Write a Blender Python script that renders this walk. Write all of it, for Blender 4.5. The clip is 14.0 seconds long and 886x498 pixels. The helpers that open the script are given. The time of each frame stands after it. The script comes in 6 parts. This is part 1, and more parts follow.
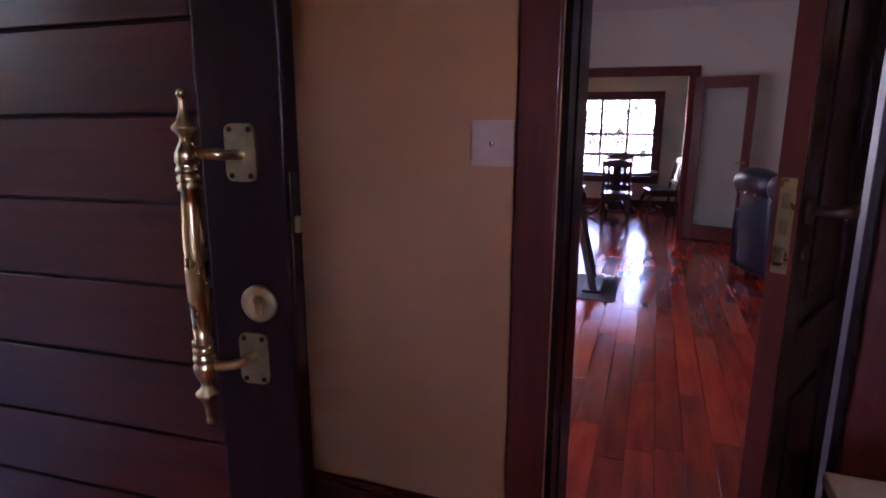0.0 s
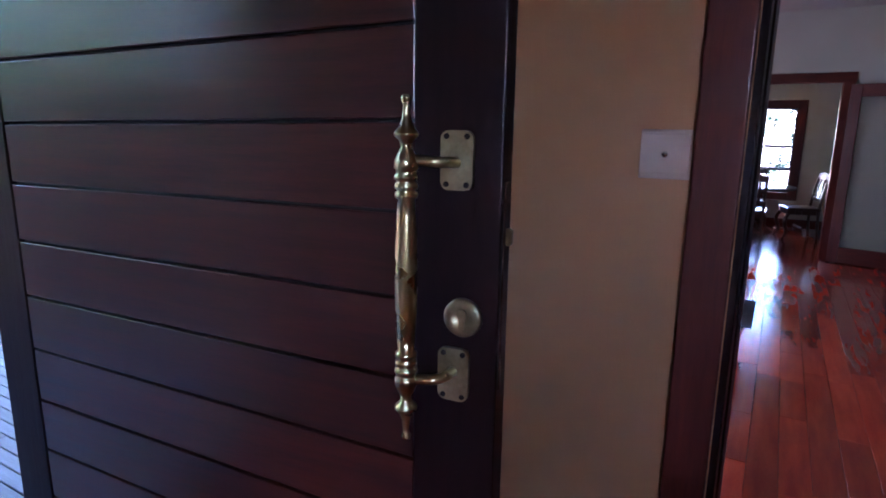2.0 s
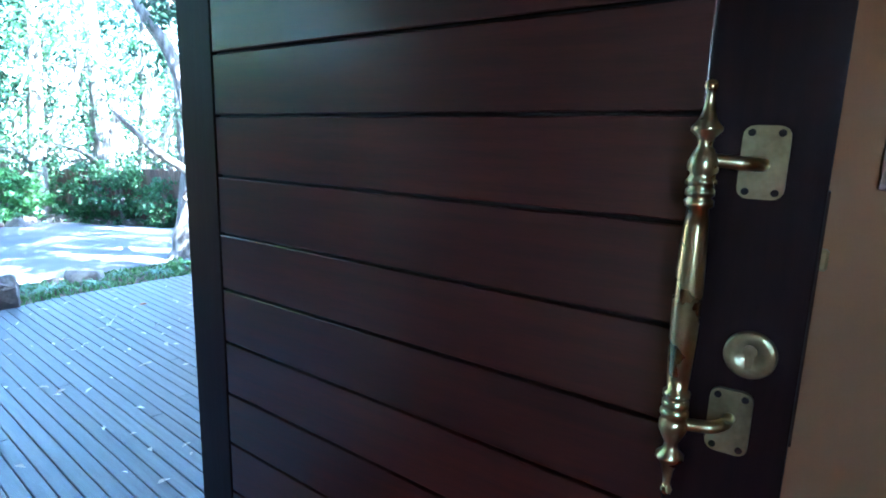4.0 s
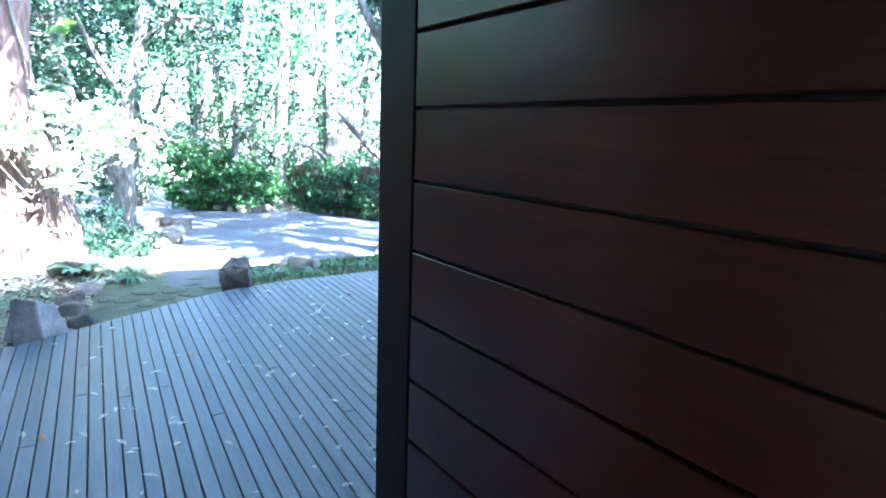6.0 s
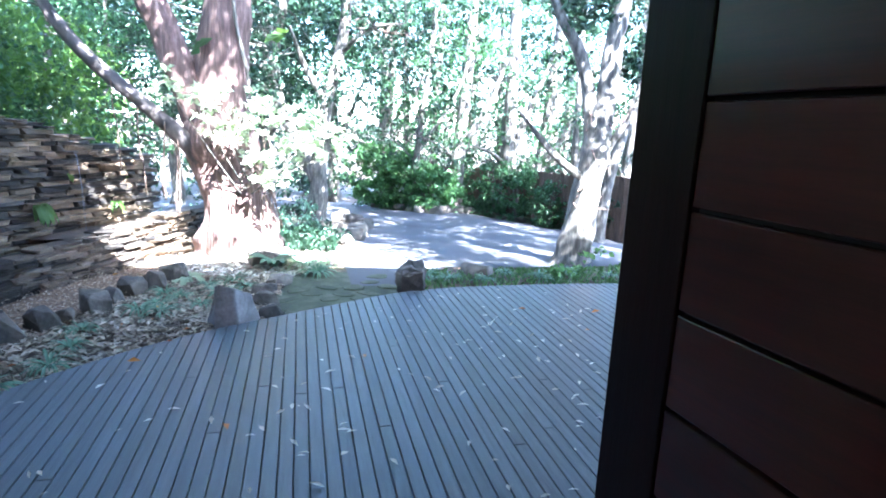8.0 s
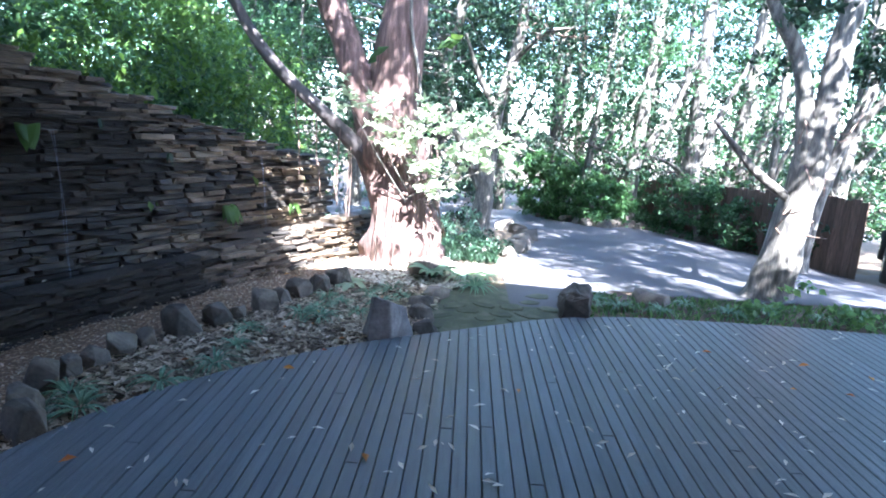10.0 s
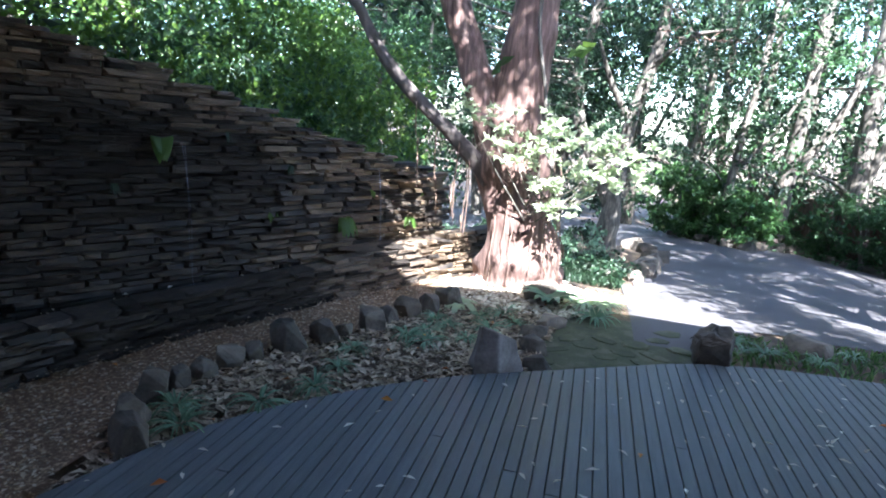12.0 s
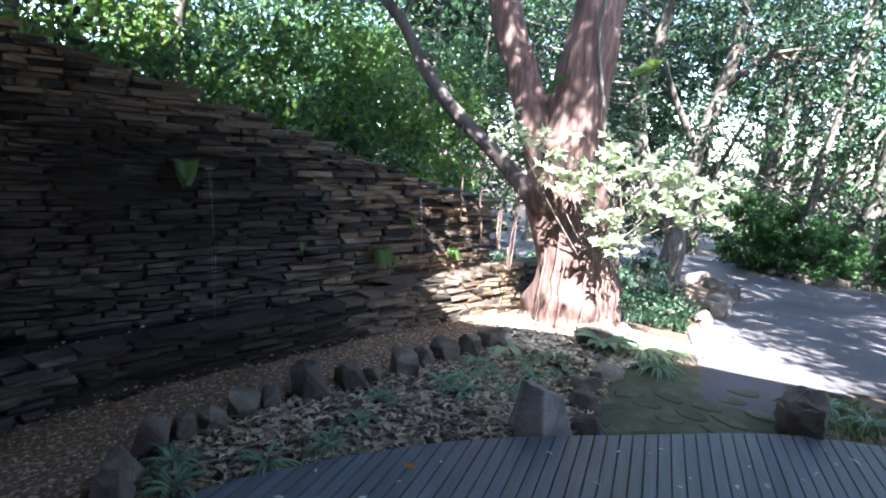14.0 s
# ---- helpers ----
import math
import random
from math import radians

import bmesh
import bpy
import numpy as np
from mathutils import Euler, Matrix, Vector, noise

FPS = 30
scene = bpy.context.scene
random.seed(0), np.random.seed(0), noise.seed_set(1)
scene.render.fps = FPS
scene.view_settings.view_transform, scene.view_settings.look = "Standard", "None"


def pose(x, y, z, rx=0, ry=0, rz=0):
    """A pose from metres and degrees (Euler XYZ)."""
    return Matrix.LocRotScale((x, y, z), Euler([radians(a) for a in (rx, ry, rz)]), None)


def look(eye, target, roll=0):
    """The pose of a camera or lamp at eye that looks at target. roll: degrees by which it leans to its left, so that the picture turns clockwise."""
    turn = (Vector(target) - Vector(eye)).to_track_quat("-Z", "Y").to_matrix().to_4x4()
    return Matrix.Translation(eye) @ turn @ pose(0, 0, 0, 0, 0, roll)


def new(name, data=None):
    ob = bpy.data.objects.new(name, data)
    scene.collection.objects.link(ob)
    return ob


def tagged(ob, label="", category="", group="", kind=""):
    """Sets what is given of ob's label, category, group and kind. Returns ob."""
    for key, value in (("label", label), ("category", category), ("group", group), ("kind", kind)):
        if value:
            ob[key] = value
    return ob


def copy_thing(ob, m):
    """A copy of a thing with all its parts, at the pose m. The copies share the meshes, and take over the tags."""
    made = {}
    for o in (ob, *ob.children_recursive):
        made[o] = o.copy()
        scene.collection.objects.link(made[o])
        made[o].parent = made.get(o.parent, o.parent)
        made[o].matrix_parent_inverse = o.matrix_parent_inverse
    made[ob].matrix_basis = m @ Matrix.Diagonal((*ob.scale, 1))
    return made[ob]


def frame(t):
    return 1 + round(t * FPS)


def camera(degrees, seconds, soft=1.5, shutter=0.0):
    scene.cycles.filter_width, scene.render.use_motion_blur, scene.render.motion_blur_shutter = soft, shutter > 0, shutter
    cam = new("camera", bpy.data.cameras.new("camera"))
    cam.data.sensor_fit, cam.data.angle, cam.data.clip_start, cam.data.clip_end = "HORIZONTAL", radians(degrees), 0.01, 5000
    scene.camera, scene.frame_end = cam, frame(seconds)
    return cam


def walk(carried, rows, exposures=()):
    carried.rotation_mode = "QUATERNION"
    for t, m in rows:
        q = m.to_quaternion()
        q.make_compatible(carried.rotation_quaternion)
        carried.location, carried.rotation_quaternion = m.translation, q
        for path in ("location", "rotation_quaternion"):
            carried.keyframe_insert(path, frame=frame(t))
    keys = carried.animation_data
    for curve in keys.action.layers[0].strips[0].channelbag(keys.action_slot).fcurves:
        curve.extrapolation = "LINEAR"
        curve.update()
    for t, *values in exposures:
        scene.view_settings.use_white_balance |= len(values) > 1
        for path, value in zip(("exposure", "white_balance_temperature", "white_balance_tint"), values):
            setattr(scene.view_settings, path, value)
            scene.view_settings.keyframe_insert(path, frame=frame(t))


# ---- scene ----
# Camera and its walk: seconds, place in metres, yaw, pitch, roll in degrees.
cam = camera(74.43, 14.0, soft=1.9)
EXPOSURES = [(0.0, 6.05, 5750, 60), (2.0, 6.25, 4900, 34), (3.5, 6.25, 4500, 2), (6.0, 5.62, 4950, 3), (7.0, 5.3, 5100, 6), (8.5, 4.95, 5150, 10), (11.0, 3.95, 5450, 11), (12.0, 3.70, 5650, 11), (14.0, 3.66, 5850, 14)]
ROWS = [
    (0, -0.0032, -0.0158, 1.4974, 19.702, -12.296, -0.234),
    (0.5, -0.0400, -0.0149, 1.4971, 22.003, -12.090, -0.364),
    (1, -0.0838, -0.0216, 1.4955, 24.558, -11.901, -0.508),
    (1.5, -0.1258, -0.0307, 1.4957, 27.210, -11.729, -0.650),
    (2, -0.1732, -0.0306, 1.4948, 29.906, -11.587, -0.803),
    (2.5, -0.2238, -0.0285, 1.4906, 32.444, -11.483, -1.005),
    (3, -0.2836, -0.0406, 1.4869, 34.845, -11.393, -1.274),
    (3.5, -0.3462, -0.0644, 1.4816, 36.987, -11.347, -1.496),
    (6, -0.6597, 0.1097, 1.4662, 59.674, -11.848, -1.973),
    (6.5, -0.7211, 0.1397, 1.4614, 63.969, -11.822, -2.149),
    (7, -0.7836, 0.1534, 1.4539, 68.588, -11.902, -2.303),
    (7.5, -0.8725, 0.1538, 1.4509, 72.689, -11.974, -2.445),
    (8, -0.9746, 0.1454, 1.4555, 76.515, -12.068, -2.564),
    (8.5, -1.0832, 0.1313, 1.4591, 80.641, -12.126, -2.663),
    (11, -1.4969, 0.2045, 1.4971, 99.802, -12.266, -3.167),
    (11.5, -1.5801, 0.1956, 1.5186, 102.732, -12.320, -3.292),
    (12, -1.6807, 0.1774, 1.5402, 104.963, -12.279, -3.385),
    (12.5, -1.7718, 0.1600, 1.5524, 106.589, -12.039, -3.447),
    (13, -1.8593, 0.1456, 1.5582, 107.878, -11.578, -3.521),
    (13.5, -1.9854, 0.1402, 1.5545, 109.106, -11.048, -3.614),
    (14, -2.1371, 0.1452, 1.5527, 110.544, -10.409, -3.731),
]
walk(cam, [(t, pose(x, y, z, 90 + pitch, roll, yaw)) for t, x, y, z, yaw, pitch, roll in ROWS], EXPOSURES)

# ---- world, sun, exposure ----
SUN_ELEV, SUN_AZ = 46.0, 20.0          # degrees; azimuth from +x towards +y
world = bpy.data.worlds.new("sky_world")
scene.world = world
world.use_nodes = True
wn = world.node_tree
sky = wn.nodes.new("ShaderNodeTexSky")
sky.sky_type, sky.sun_disc = "NISHITA", False
sky.sun_elevation, sky.sun_rotation = radians(SUN_ELEV), radians(90 - SUN_AZ)
wn.links.new(sky.outputs[0], wn.nodes["Background"].inputs[0])
wn.nodes["Background"].inputs[1].default_value = 0.11
sun = new("sun", bpy.data.lights.new("sun", "SUN"))
sun.data.energy, sun.data.angle, sun.data.color = 5.0, radians(0.55), (1.0, 0.95, 0.87)
sd = Vector((math.cos(radians(SUN_ELEV)) * math.cos(radians(SUN_AZ)), math.cos(radians(SUN_ELEV)) * math.sin(radians(SUN_AZ)), math.sin(radians(SUN_ELEV))))
sun.matrix_world = look(sd * 30, (0, 0, 0))

LIGHT_DINING, LIGHT_LIVING, LIGHT_HALL = 2.3, 0.32, 0.043      # watts of the area lamps: sky light at the dining window, fill in the other rooms


# ---- materials ----
def mat(name, c1, c2, scale=6.0, stretch=(1, 1, 1), rough=0.5, bump=0.2, fine=60.0, metal=0.0, vary=0.0, island=False, coat=0.0, contrast=(0.3, 0.7), spec=0.5, c3=None, coat_rough=0.08):
    """Two-scale procedural surface: broad mottling from c1 to c2, fine grain in relief and gloss, a random tone per piece."""
    m = bpy.data.materials.new(name)
    m.use_nodes = True
    n, l = m.node_tree.nodes, m.node_tree.links
    b = n["Principled BSDF"]
    tc, mp, info = n.new("ShaderNodeTexCoord"), n.new("ShaderNodeMapping"), n.new("ShaderNodeObjectInfo")
    rnd = info.outputs["Random"]
    if island:
        rnd = n.new("ShaderNodeNewGeometry").outputs["Random Per Island"]
    off = n.new("ShaderNodeVectorMath")
    off.operation = "MULTIPLY_ADD"
    l.new(rnd, off.inputs[0])
    off.inputs[1].default_value = (7.3, 3.1, 5.7)
    l.new(tc.outputs["Object"], off.inputs[2])
    l.new(off.outputs[0], mp.inputs[0])
    mp.inputs["Scale"].default_value = stretch
    a, f = n.new("ShaderNodeTexNoise"), n.new("ShaderNodeTexNoise")
    for t, s, d in ((a, scale, 6), (f, fine, 4)):
        t.inputs["Scale"].default_value, t.inputs["Detail"].default_value = s, d
        l.new(mp.outputs[0], t.inputs["Vector"])
    ramp = n.new("ShaderNodeValToRGB")
    e = ramp.color_ramp.elements
    e[0].position, e[1].position = contrast
    e[0].color, e[1].color = (*c1, 1), (*c2, 1)
    if c3:
        k = e.new(sum(contrast) / 2)
        k.color = (*c3, 1)
    mixf = n.new("ShaderNodeMath")
    mixf.operation = "MULTIPLY_ADD"
    l.new(f.outputs[0], mixf.inputs[0])
    mixf.inputs[1].default_value = 0.35
    l.new(a.outputs[0], mixf.inputs[2])
    sub = n.new("ShaderNodeMath")
    sub.operation = "SUBTRACT"
    l.new(mixf.outputs[0], sub.inputs[0])
    sub.inputs[1].default_value = 0.175
    l.new(sub.outputs[0], ramp.inputs[0])
    hsv = n.new("ShaderNodeHueSaturation")
    mr = n.new("ShaderNodeMapRange")
    l.new(rnd, mr.inputs[0])
    mr.inputs[3].default_value, mr.inputs[4].default_value = 1 - vary, 1 + vary
    l.new(mr.outputs[0], hsv.inputs["Value"])
    l.new(ramp.outputs[0], hsv.inputs["Color"])
    l.new(hsv.outputs[0], b.inputs["Base Color"])
    rr = n.new("ShaderNodeMapRange")
    l.new(a.outputs[0], rr.inputs[0])
    rr.inputs[3].default_value, rr.inputs[4].default_value = max(0.02, rough - 0.12), min(1, rough + 0.12)
    l.new(rr.outputs[0], b.inputs["Roughness"])
    b.inputs["Metallic"].default_value, b.inputs["Coat Weight"].default_value = metal, coat
    b.inputs["Coat Roughness"].default_value = coat_rough
    b.inputs["Specular IOR Level"].default_value = spec
    if bump:
        bp = n.new("ShaderNodeBump")
        bp.inputs["Strength"].default_value, bp.inputs["Distance"].default_value = bump, 0.01
        l.new(mixf.outputs[0], bp.inputs["Height"])
        l.new(bp.outputs[0], b.inputs["Normal"])
    return m


def leaf_mat(name, c1, c2, through_light=0.4, rough=0.45):
    m = bpy.data.materials.new(name)
    m.use_nodes = True
    n, l = m.node_tree.nodes, m.node_tree.links
    b, out = n["Principled BSDF"], n["Material Output"]
    g, ramp, tr, mx = n.new("ShaderNodeNewGeometry"), n.new("ShaderNodeValToRGB"), n.new("ShaderNodeBsdfTranslucent"), n.new("ShaderNodeMixShader")
    l.new(g.outputs["Random Per Island"], ramp.inputs[0])
    ramp.color_ramp.elements[0].color, ramp.color_ramp.elements[1].color = (*c1, 1), (*c2, 1)
    l.new(ramp.outputs[0], b.inputs["Base Color"])
    b.inputs["Roughness"].default_value = rough
    hs = n.new("ShaderNodeHueSaturation")
    hs.inputs["Value"].default_value, hs.inputs["Hue"].default_value = 1.5, 0.485
    l.new(ramp.outputs[0], hs.inputs["Color"])
    l.new(hs.outputs[0], tr.inputs["Color"])
    mx.inputs[0].default_value = through_light
    l.new(b.outputs[0], mx.inputs[1])
    l.new(tr.outputs[0], mx.inputs[2])
    l.new(mx.outputs[0], out.inputs["Surface"])
    return m


def glass(name, rough=0.0, color=(0.95, 0.97, 0.97)):
    m = bpy.data.materials.new(name)
    m.use_nodes = True
    b = m.node_tree.nodes["Principled BSDF"]
    b.inputs["Transmission Weight"].default_value, b.inputs["Roughness"].default_value = 1.0, rough
    b.inputs["Base Color"].default_value, b.inputs["IOR"].default_value = (*color, 1), 1.45
    return m


M_DOOR = mat("dark_stained_timber", (0.026, 0.0044, 0.0030), (0.058, 0.0100, 0.0058), 4, (1, 1, 14), 0.5, 0.08, 30, vary=0.16, coat=1.0, coat_rough=0.22, spec=0.3)
M_STILE = mat("dark_stained_stile", (0.008, 0.0030, 0.0034), (0.016, 0.0050, 0.0052), 4, (14, 14, 1), 0.42, 0.08, 30, vary=0.1, spec=0.2)
M_TRIM = mat("red_brown_trim_timber", (0.078, 0.010, 0.0055), (0.130, 0.019, 0.0095), 4, (12, 12, 1), 0.42, 0.06, 30, coat=0.1, vary=0.12)
M_TRIMH = mat("red_brown_trim_timber_across", (0.078, 0.010, 0.0055), (0.130, 0.019, 0.0095), 4, (1, 12, 12), 0.42, 0.06, 30, coat=0.1, vary=0.12)
M_BRASS = mat("aged_brass", (0.44, 0.39, 0.19), (0.58, 0.53, 0.29), 25, (1, 1, 1), 0.30, 0.03, 140, metal=1.0)
M_BRASSD = mat("tarnished_brass", (0.26, 0.23, 0.12), (0.46, 0.41, 0.23), 30, (1, 1, 1), 0.42, 0.12, 140, metal=1.0)
M_BRONZE = mat("dark_bronze", (0.05, 0.03, 0.022), (0.10, 0.065, 0.045), 30, rough=0.5, bump=0.1, metal=0.7)
M_TAN = mat("tan_wall_paint", (0.50, 0.265, 0.115), (0.55, 0.295, 0.13), 3, (1, 1, 1), 0.6, 0.06, 160)
M_WHITE = mat("white_wall_paint", (0.62, 0.63, 0.54), (0.68, 0.69, 0.60), 2, (1, 1, 1), 0.7, 0.05, 120)
M_CEIL = mat("ceiling_paint", (0.72, 0.69, 0.65), (0.78, 0.76, 0.72), 2, (1, 1, 1), 0.8, 0.04, 120)
M_PLATE = mat("cream_plastic", (0.58, 0.46, 0.36), (0.64, 0.52, 0.42), 12, (1, 1, 1), 0.35, 0.02, 200)
M_CHROME = mat("steel", (0.5, 0.5, 0.5), (0.65, 0.64, 0.62), 30, (1, 1, 1), 0.25, 0.05, 150, metal=1.0)
M_PLANK = mat("red_hardwood_plank", (0.26, 0.023, 0.008), (0.40, 0.047, 0.014), 2, (9, 1.2, 9), 0.19, 0.02, 22, vary=0.34, coat=0.12, spec=0.4)
M_PLANKJ = mat("red_hardwood_planks", (0.26, 0.023, 0.008), (0.40, 0.047, 0.014), 2, (9, 1.2, 9), 0.19, 0.02, 22, vary=0.34, coat=0.12, spec=0.4, island=True)
M_DECK = mat("dark_stained_decking", (0.066, 0.073, 0.083), (0.112, 0.119, 0.132), 3, (1.2, 14, 14), 0.40, 0.35, 26, vary=0.14)
# Near-black stands in for the shade behind board gaps and stone joints.
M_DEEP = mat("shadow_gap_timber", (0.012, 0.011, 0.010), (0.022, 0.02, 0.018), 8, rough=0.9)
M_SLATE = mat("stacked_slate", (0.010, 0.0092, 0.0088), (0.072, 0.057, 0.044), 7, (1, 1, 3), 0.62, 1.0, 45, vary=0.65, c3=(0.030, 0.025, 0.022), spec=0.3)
# Rusty slate, whose warm tone also paints the sun on the walls' far end.
M_SLATEB = mat("stacked_slate_rusty_sunlit", (0.062, 0.046, 0.030), (0.22, 0.160, 0.105), 5, (1, 1, 3), 0.65, 0.9, 35, vary=0.4, c3=(0.11, 0.083, 0.064))
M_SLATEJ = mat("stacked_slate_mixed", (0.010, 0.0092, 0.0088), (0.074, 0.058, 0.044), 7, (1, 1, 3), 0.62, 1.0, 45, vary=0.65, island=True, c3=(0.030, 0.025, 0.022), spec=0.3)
M_SLATEK = mat("stacked_slate_rusty_sunlit_mixed", (0.066, 0.047, 0.030), (0.205, 0.145, 0.094), 5, (1, 1, 3), 0.65, 0.9, 35, vary=0.55, island=True, c3=(0.108, 0.078, 0.052))
M_ROCK = mat("grey_basalt_rock", (0.10, 0.088, 0.084), (0.26, 0.235, 0.225), 5, (1, 1, 1), 0.8, 0.8, 45, vary=0.25, c3=(0.16, 0.142, 0.136))
M_ROCKD = mat("dark_border_rock", (0.036, 0.030, 0.025), (0.150, 0.125, 0.100), 6, (1, 1, 1), 0.85, 0.9, 45, vary=0.3)
M_STONE = mat("pale_wall_stone", (0.085, 0.082, 0.058), (0.24, 0.225, 0.165), 9, (1, 1, 1), 0.85, 0.9, 50, vary=0.35, c3=(0.15, 0.14, 0.10))
M_MORTAR = mat("mortar", (0.10, 0.09, 0.075), (0.16, 0.145, 0.12), 20, rough=0.95, bump=0.5)
M_SOIL = mat("leafy_soil", (0.055, 0.036, 0.024), (0.16, 0.115, 0.075), 9, (1, 1, 1), 0.95, 0.9, 60, c3=(0.075, 0.052, 0.034))
M_GRAVEL = mat("brown_gravel", (0.13, 0.078, 0.043), (0.50, 0.35, 0.22), 45, (1, 1, 1), 0.9, 1.0, 160, c3=(0.15, 0.095, 0.06))
M_ASPHALT = mat("grey_asphalt", (0.050, 0.047, 0.050), (0.095, 0.088, 0.095), 1.2, (1, 1, 1), 0.85, 0.6, 150)
M_MOSS = mat("mossy_flagstone", (0.040, 0.040, 0.026), (0.105, 0.100, 0.068), 8, (1, 1, 1), 0.9, 0.7, 50, vary=0.25, c3=(0.058, 0.066, 0.032))
M_BARK = mat("reddish_bark", (0.063, 0.038, 0.033), (0.205, 0.138, 0.119), 7, (4, 4, 0.5), 0.9, 1.0, 34, c3=(0.125, 0.074, 0.062))
M_BARKG = mat("grey_bark", (0.045, 0.040, 0.034), (0.22, 0.195, 0.165), 7, (3, 3, 0.7), 0.9, 1.0, 24, c3=(0.105, 0.092, 0.078))
M_BARKL = mat("dark_grey_limb_bark", (0.040, 0.032, 0.030), (0.120, 0.098, 0.090), 6, (1, 1, 0.4), 0.85, 0.8, 40)
M_ROOT = mat("hanging_roots", (0.10, 0.062, 0.048), (0.22, 0.15, 0.118), 14, (1, 1, 0.5), 0.9, 0.5, 60)
M_LEAF = leaf_mat("green_leaves", (0.022, 0.058, 0.024), (0.070, 0.145, 0.055), 0.36)
M_LEAFD = leaf_mat("dark_green_leaves", (0.009, 0.027, 0.014), (0.034, 0.070, 0.032), 0.25)
M_LEAFY = leaf_mat("yellow_green_leaves", (0.040, 0.095, 0.016), (0.130, 0.22, 0.045), 0.45)
M_LEAFM = leaf_mat("mid_green_leaves", (0.030, 0.085, 0.024), (0.092, 0.19, 0.058), 0.4)
# Leaf colour raised towards white to stand in for full sun on the leaves.
M_LEAFSUN = leaf_mat("sunlit_glossy_leaves", (0.25, 0.32, 0.19), (0.48, 0.55, 0.38), 0.4, 0.35)
M_GRASS = leaf_mat("bright_grass", (0.055, 0.12, 0.035), (0.16, 0.27, 0.085), 0.4)
M_STRAP = leaf_mat("blue_green_strap_leaves", (0.085, 0.16, 0.10), (0.22, 0.33, 0.21), 0.3, 0.4)
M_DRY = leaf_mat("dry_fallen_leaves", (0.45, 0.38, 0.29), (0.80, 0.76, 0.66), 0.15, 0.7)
M_CHIP = leaf_mat("brown_leaf_litter", (0.10, 0.068, 0.046), (0.62, 0.51, 0.38), 0.1, 0.8)
M_ORANGE = leaf_mat("orange_fallen_leaves", (0.45, 0.10, 0.02), (0.60, 0.30, 0.04), 0.15, 0.6)
M_LEATHER = mat("dark_blue_leather", (0.005, 0.007, 0.015), (0.009, 0.012, 0.024), 20, (1, 1, 1), 0.34, 0.08, 160)
M_DARKWOOD = mat("dark_furniture_wood", (0.022, 0.010, 0.007), (0.05, 0.022, 0.014), 6, (8, 8, 1), 0.3, 0.1, 40, coat=0.3)
M_BLACK = mat("black_painted_metal", (0.012, 0.012, 0.014), (0.022, 0.022, 0.024), 12, rough=0.45, bump=0.05)
M_MAT = mat("grey_floor_mat", (0.07, 0.075, 0.08), (0.12, 0.125, 0.13), 40, rough=0.9, bump=0.4)
M_FENCE = mat("brown_fence_timber", (0.060, 0.036, 0.026), (0.15, 0.092, 0.064), 5, (10, 10, 1), 0.85, 0.4, 30, vary=0.25)
M_FROST = glass("frosted_glass", 0.55, (0.86, 0.90, 0.88))
M_GLASS = glass("window_glass")
M_WATER = mat("dark_pond_water", (0.008, 0.010, 0.010), (0.016, 0.018, 0.016), 2, rough=0.08, bump=0.06, fine=14)
M_DROP = mat("falling_water", (0.16, 0.18, 0.24), (0.30, 0.32, 0.40), 40, rough=0.15, bump=0.1)
M_CARP = mat("dark_blue_car_paint", (0.008, 0.011, 0.028), (0.011, 0.015, 0.034), 3, rough=0.35, bump=0.0, coat=0.4)
M_TYRE = mat("tyre_rubber", (0.02, 0.02, 0.02), (0.03, 0.03, 0.03), 20, rough=0.85)
M_RED = mat("red_lamp_plastic", (0.45, 0.02, 0.02), (0.5, 0.03, 0.03), 10, rough=0.2, bump=0)
M_CREAM = mat("cream_stone_top", (0.50, 0.42, 0.30), (0.60, 0.52, 0.39), 10, rough=0.4, bump=0.1)
M_ROOF = mat("eave_lining_boards", (0.30, 0.27, 0.23), (0.36, 0.33, 0.28), 5, (1, 8, 1), 0.7, 0.1)
M_WICKER = mat("tan_wicker", (0.32, 0.18, 0.08), (0.45, 0.27, 0.13), 40, rough=0.8, bump=0.6)


# ---- helpers for building ----
def thing(name, loc, label, category, group="", kind=""):
    """An empty at the thing's base, to which its parts are parented."""
    e = new(name)
    e.location = loc
    e.empty_display_size = 0.1
    return tagged(e, label, category, group, kind)


def attach(ob, parent):
    ob.parent = parent
    if parent.type == "EMPTY":
        ob.matrix_parent_inverse = parent.matrix_basis.inverted()
    return ob


def part(name, bm, material, parent=None, label="", smooth=False, m=None):
    """Link a bmesh as one mesh object, in world coordinates, under a thing or a part."""
    me = bpy.data.meshes.new(name)
    if m is not None:
        bmesh.ops.transform(bm, matrix=m, verts=bm.verts)
    bmesh.ops.recalc_face_normals(bm, faces=bm.faces)
    bm.to_mesh(me)
    bm.free()
    me.materials.append(material)
    if smooth:
        me.polygons.foreach_set("use_smooth", [True] * len(me.polygons))
    ob = new(name, me)
    if parent:
        attach(ob, parent)
    if label:
        ob["label"] = label
    return ob


def piece(name, me, m, parent=None):
    """One more object on a shared mesh."""
    ob = new(name, me)
    ob.matrix_basis = m
    if parent:
        attach(ob, parent)
    return ob


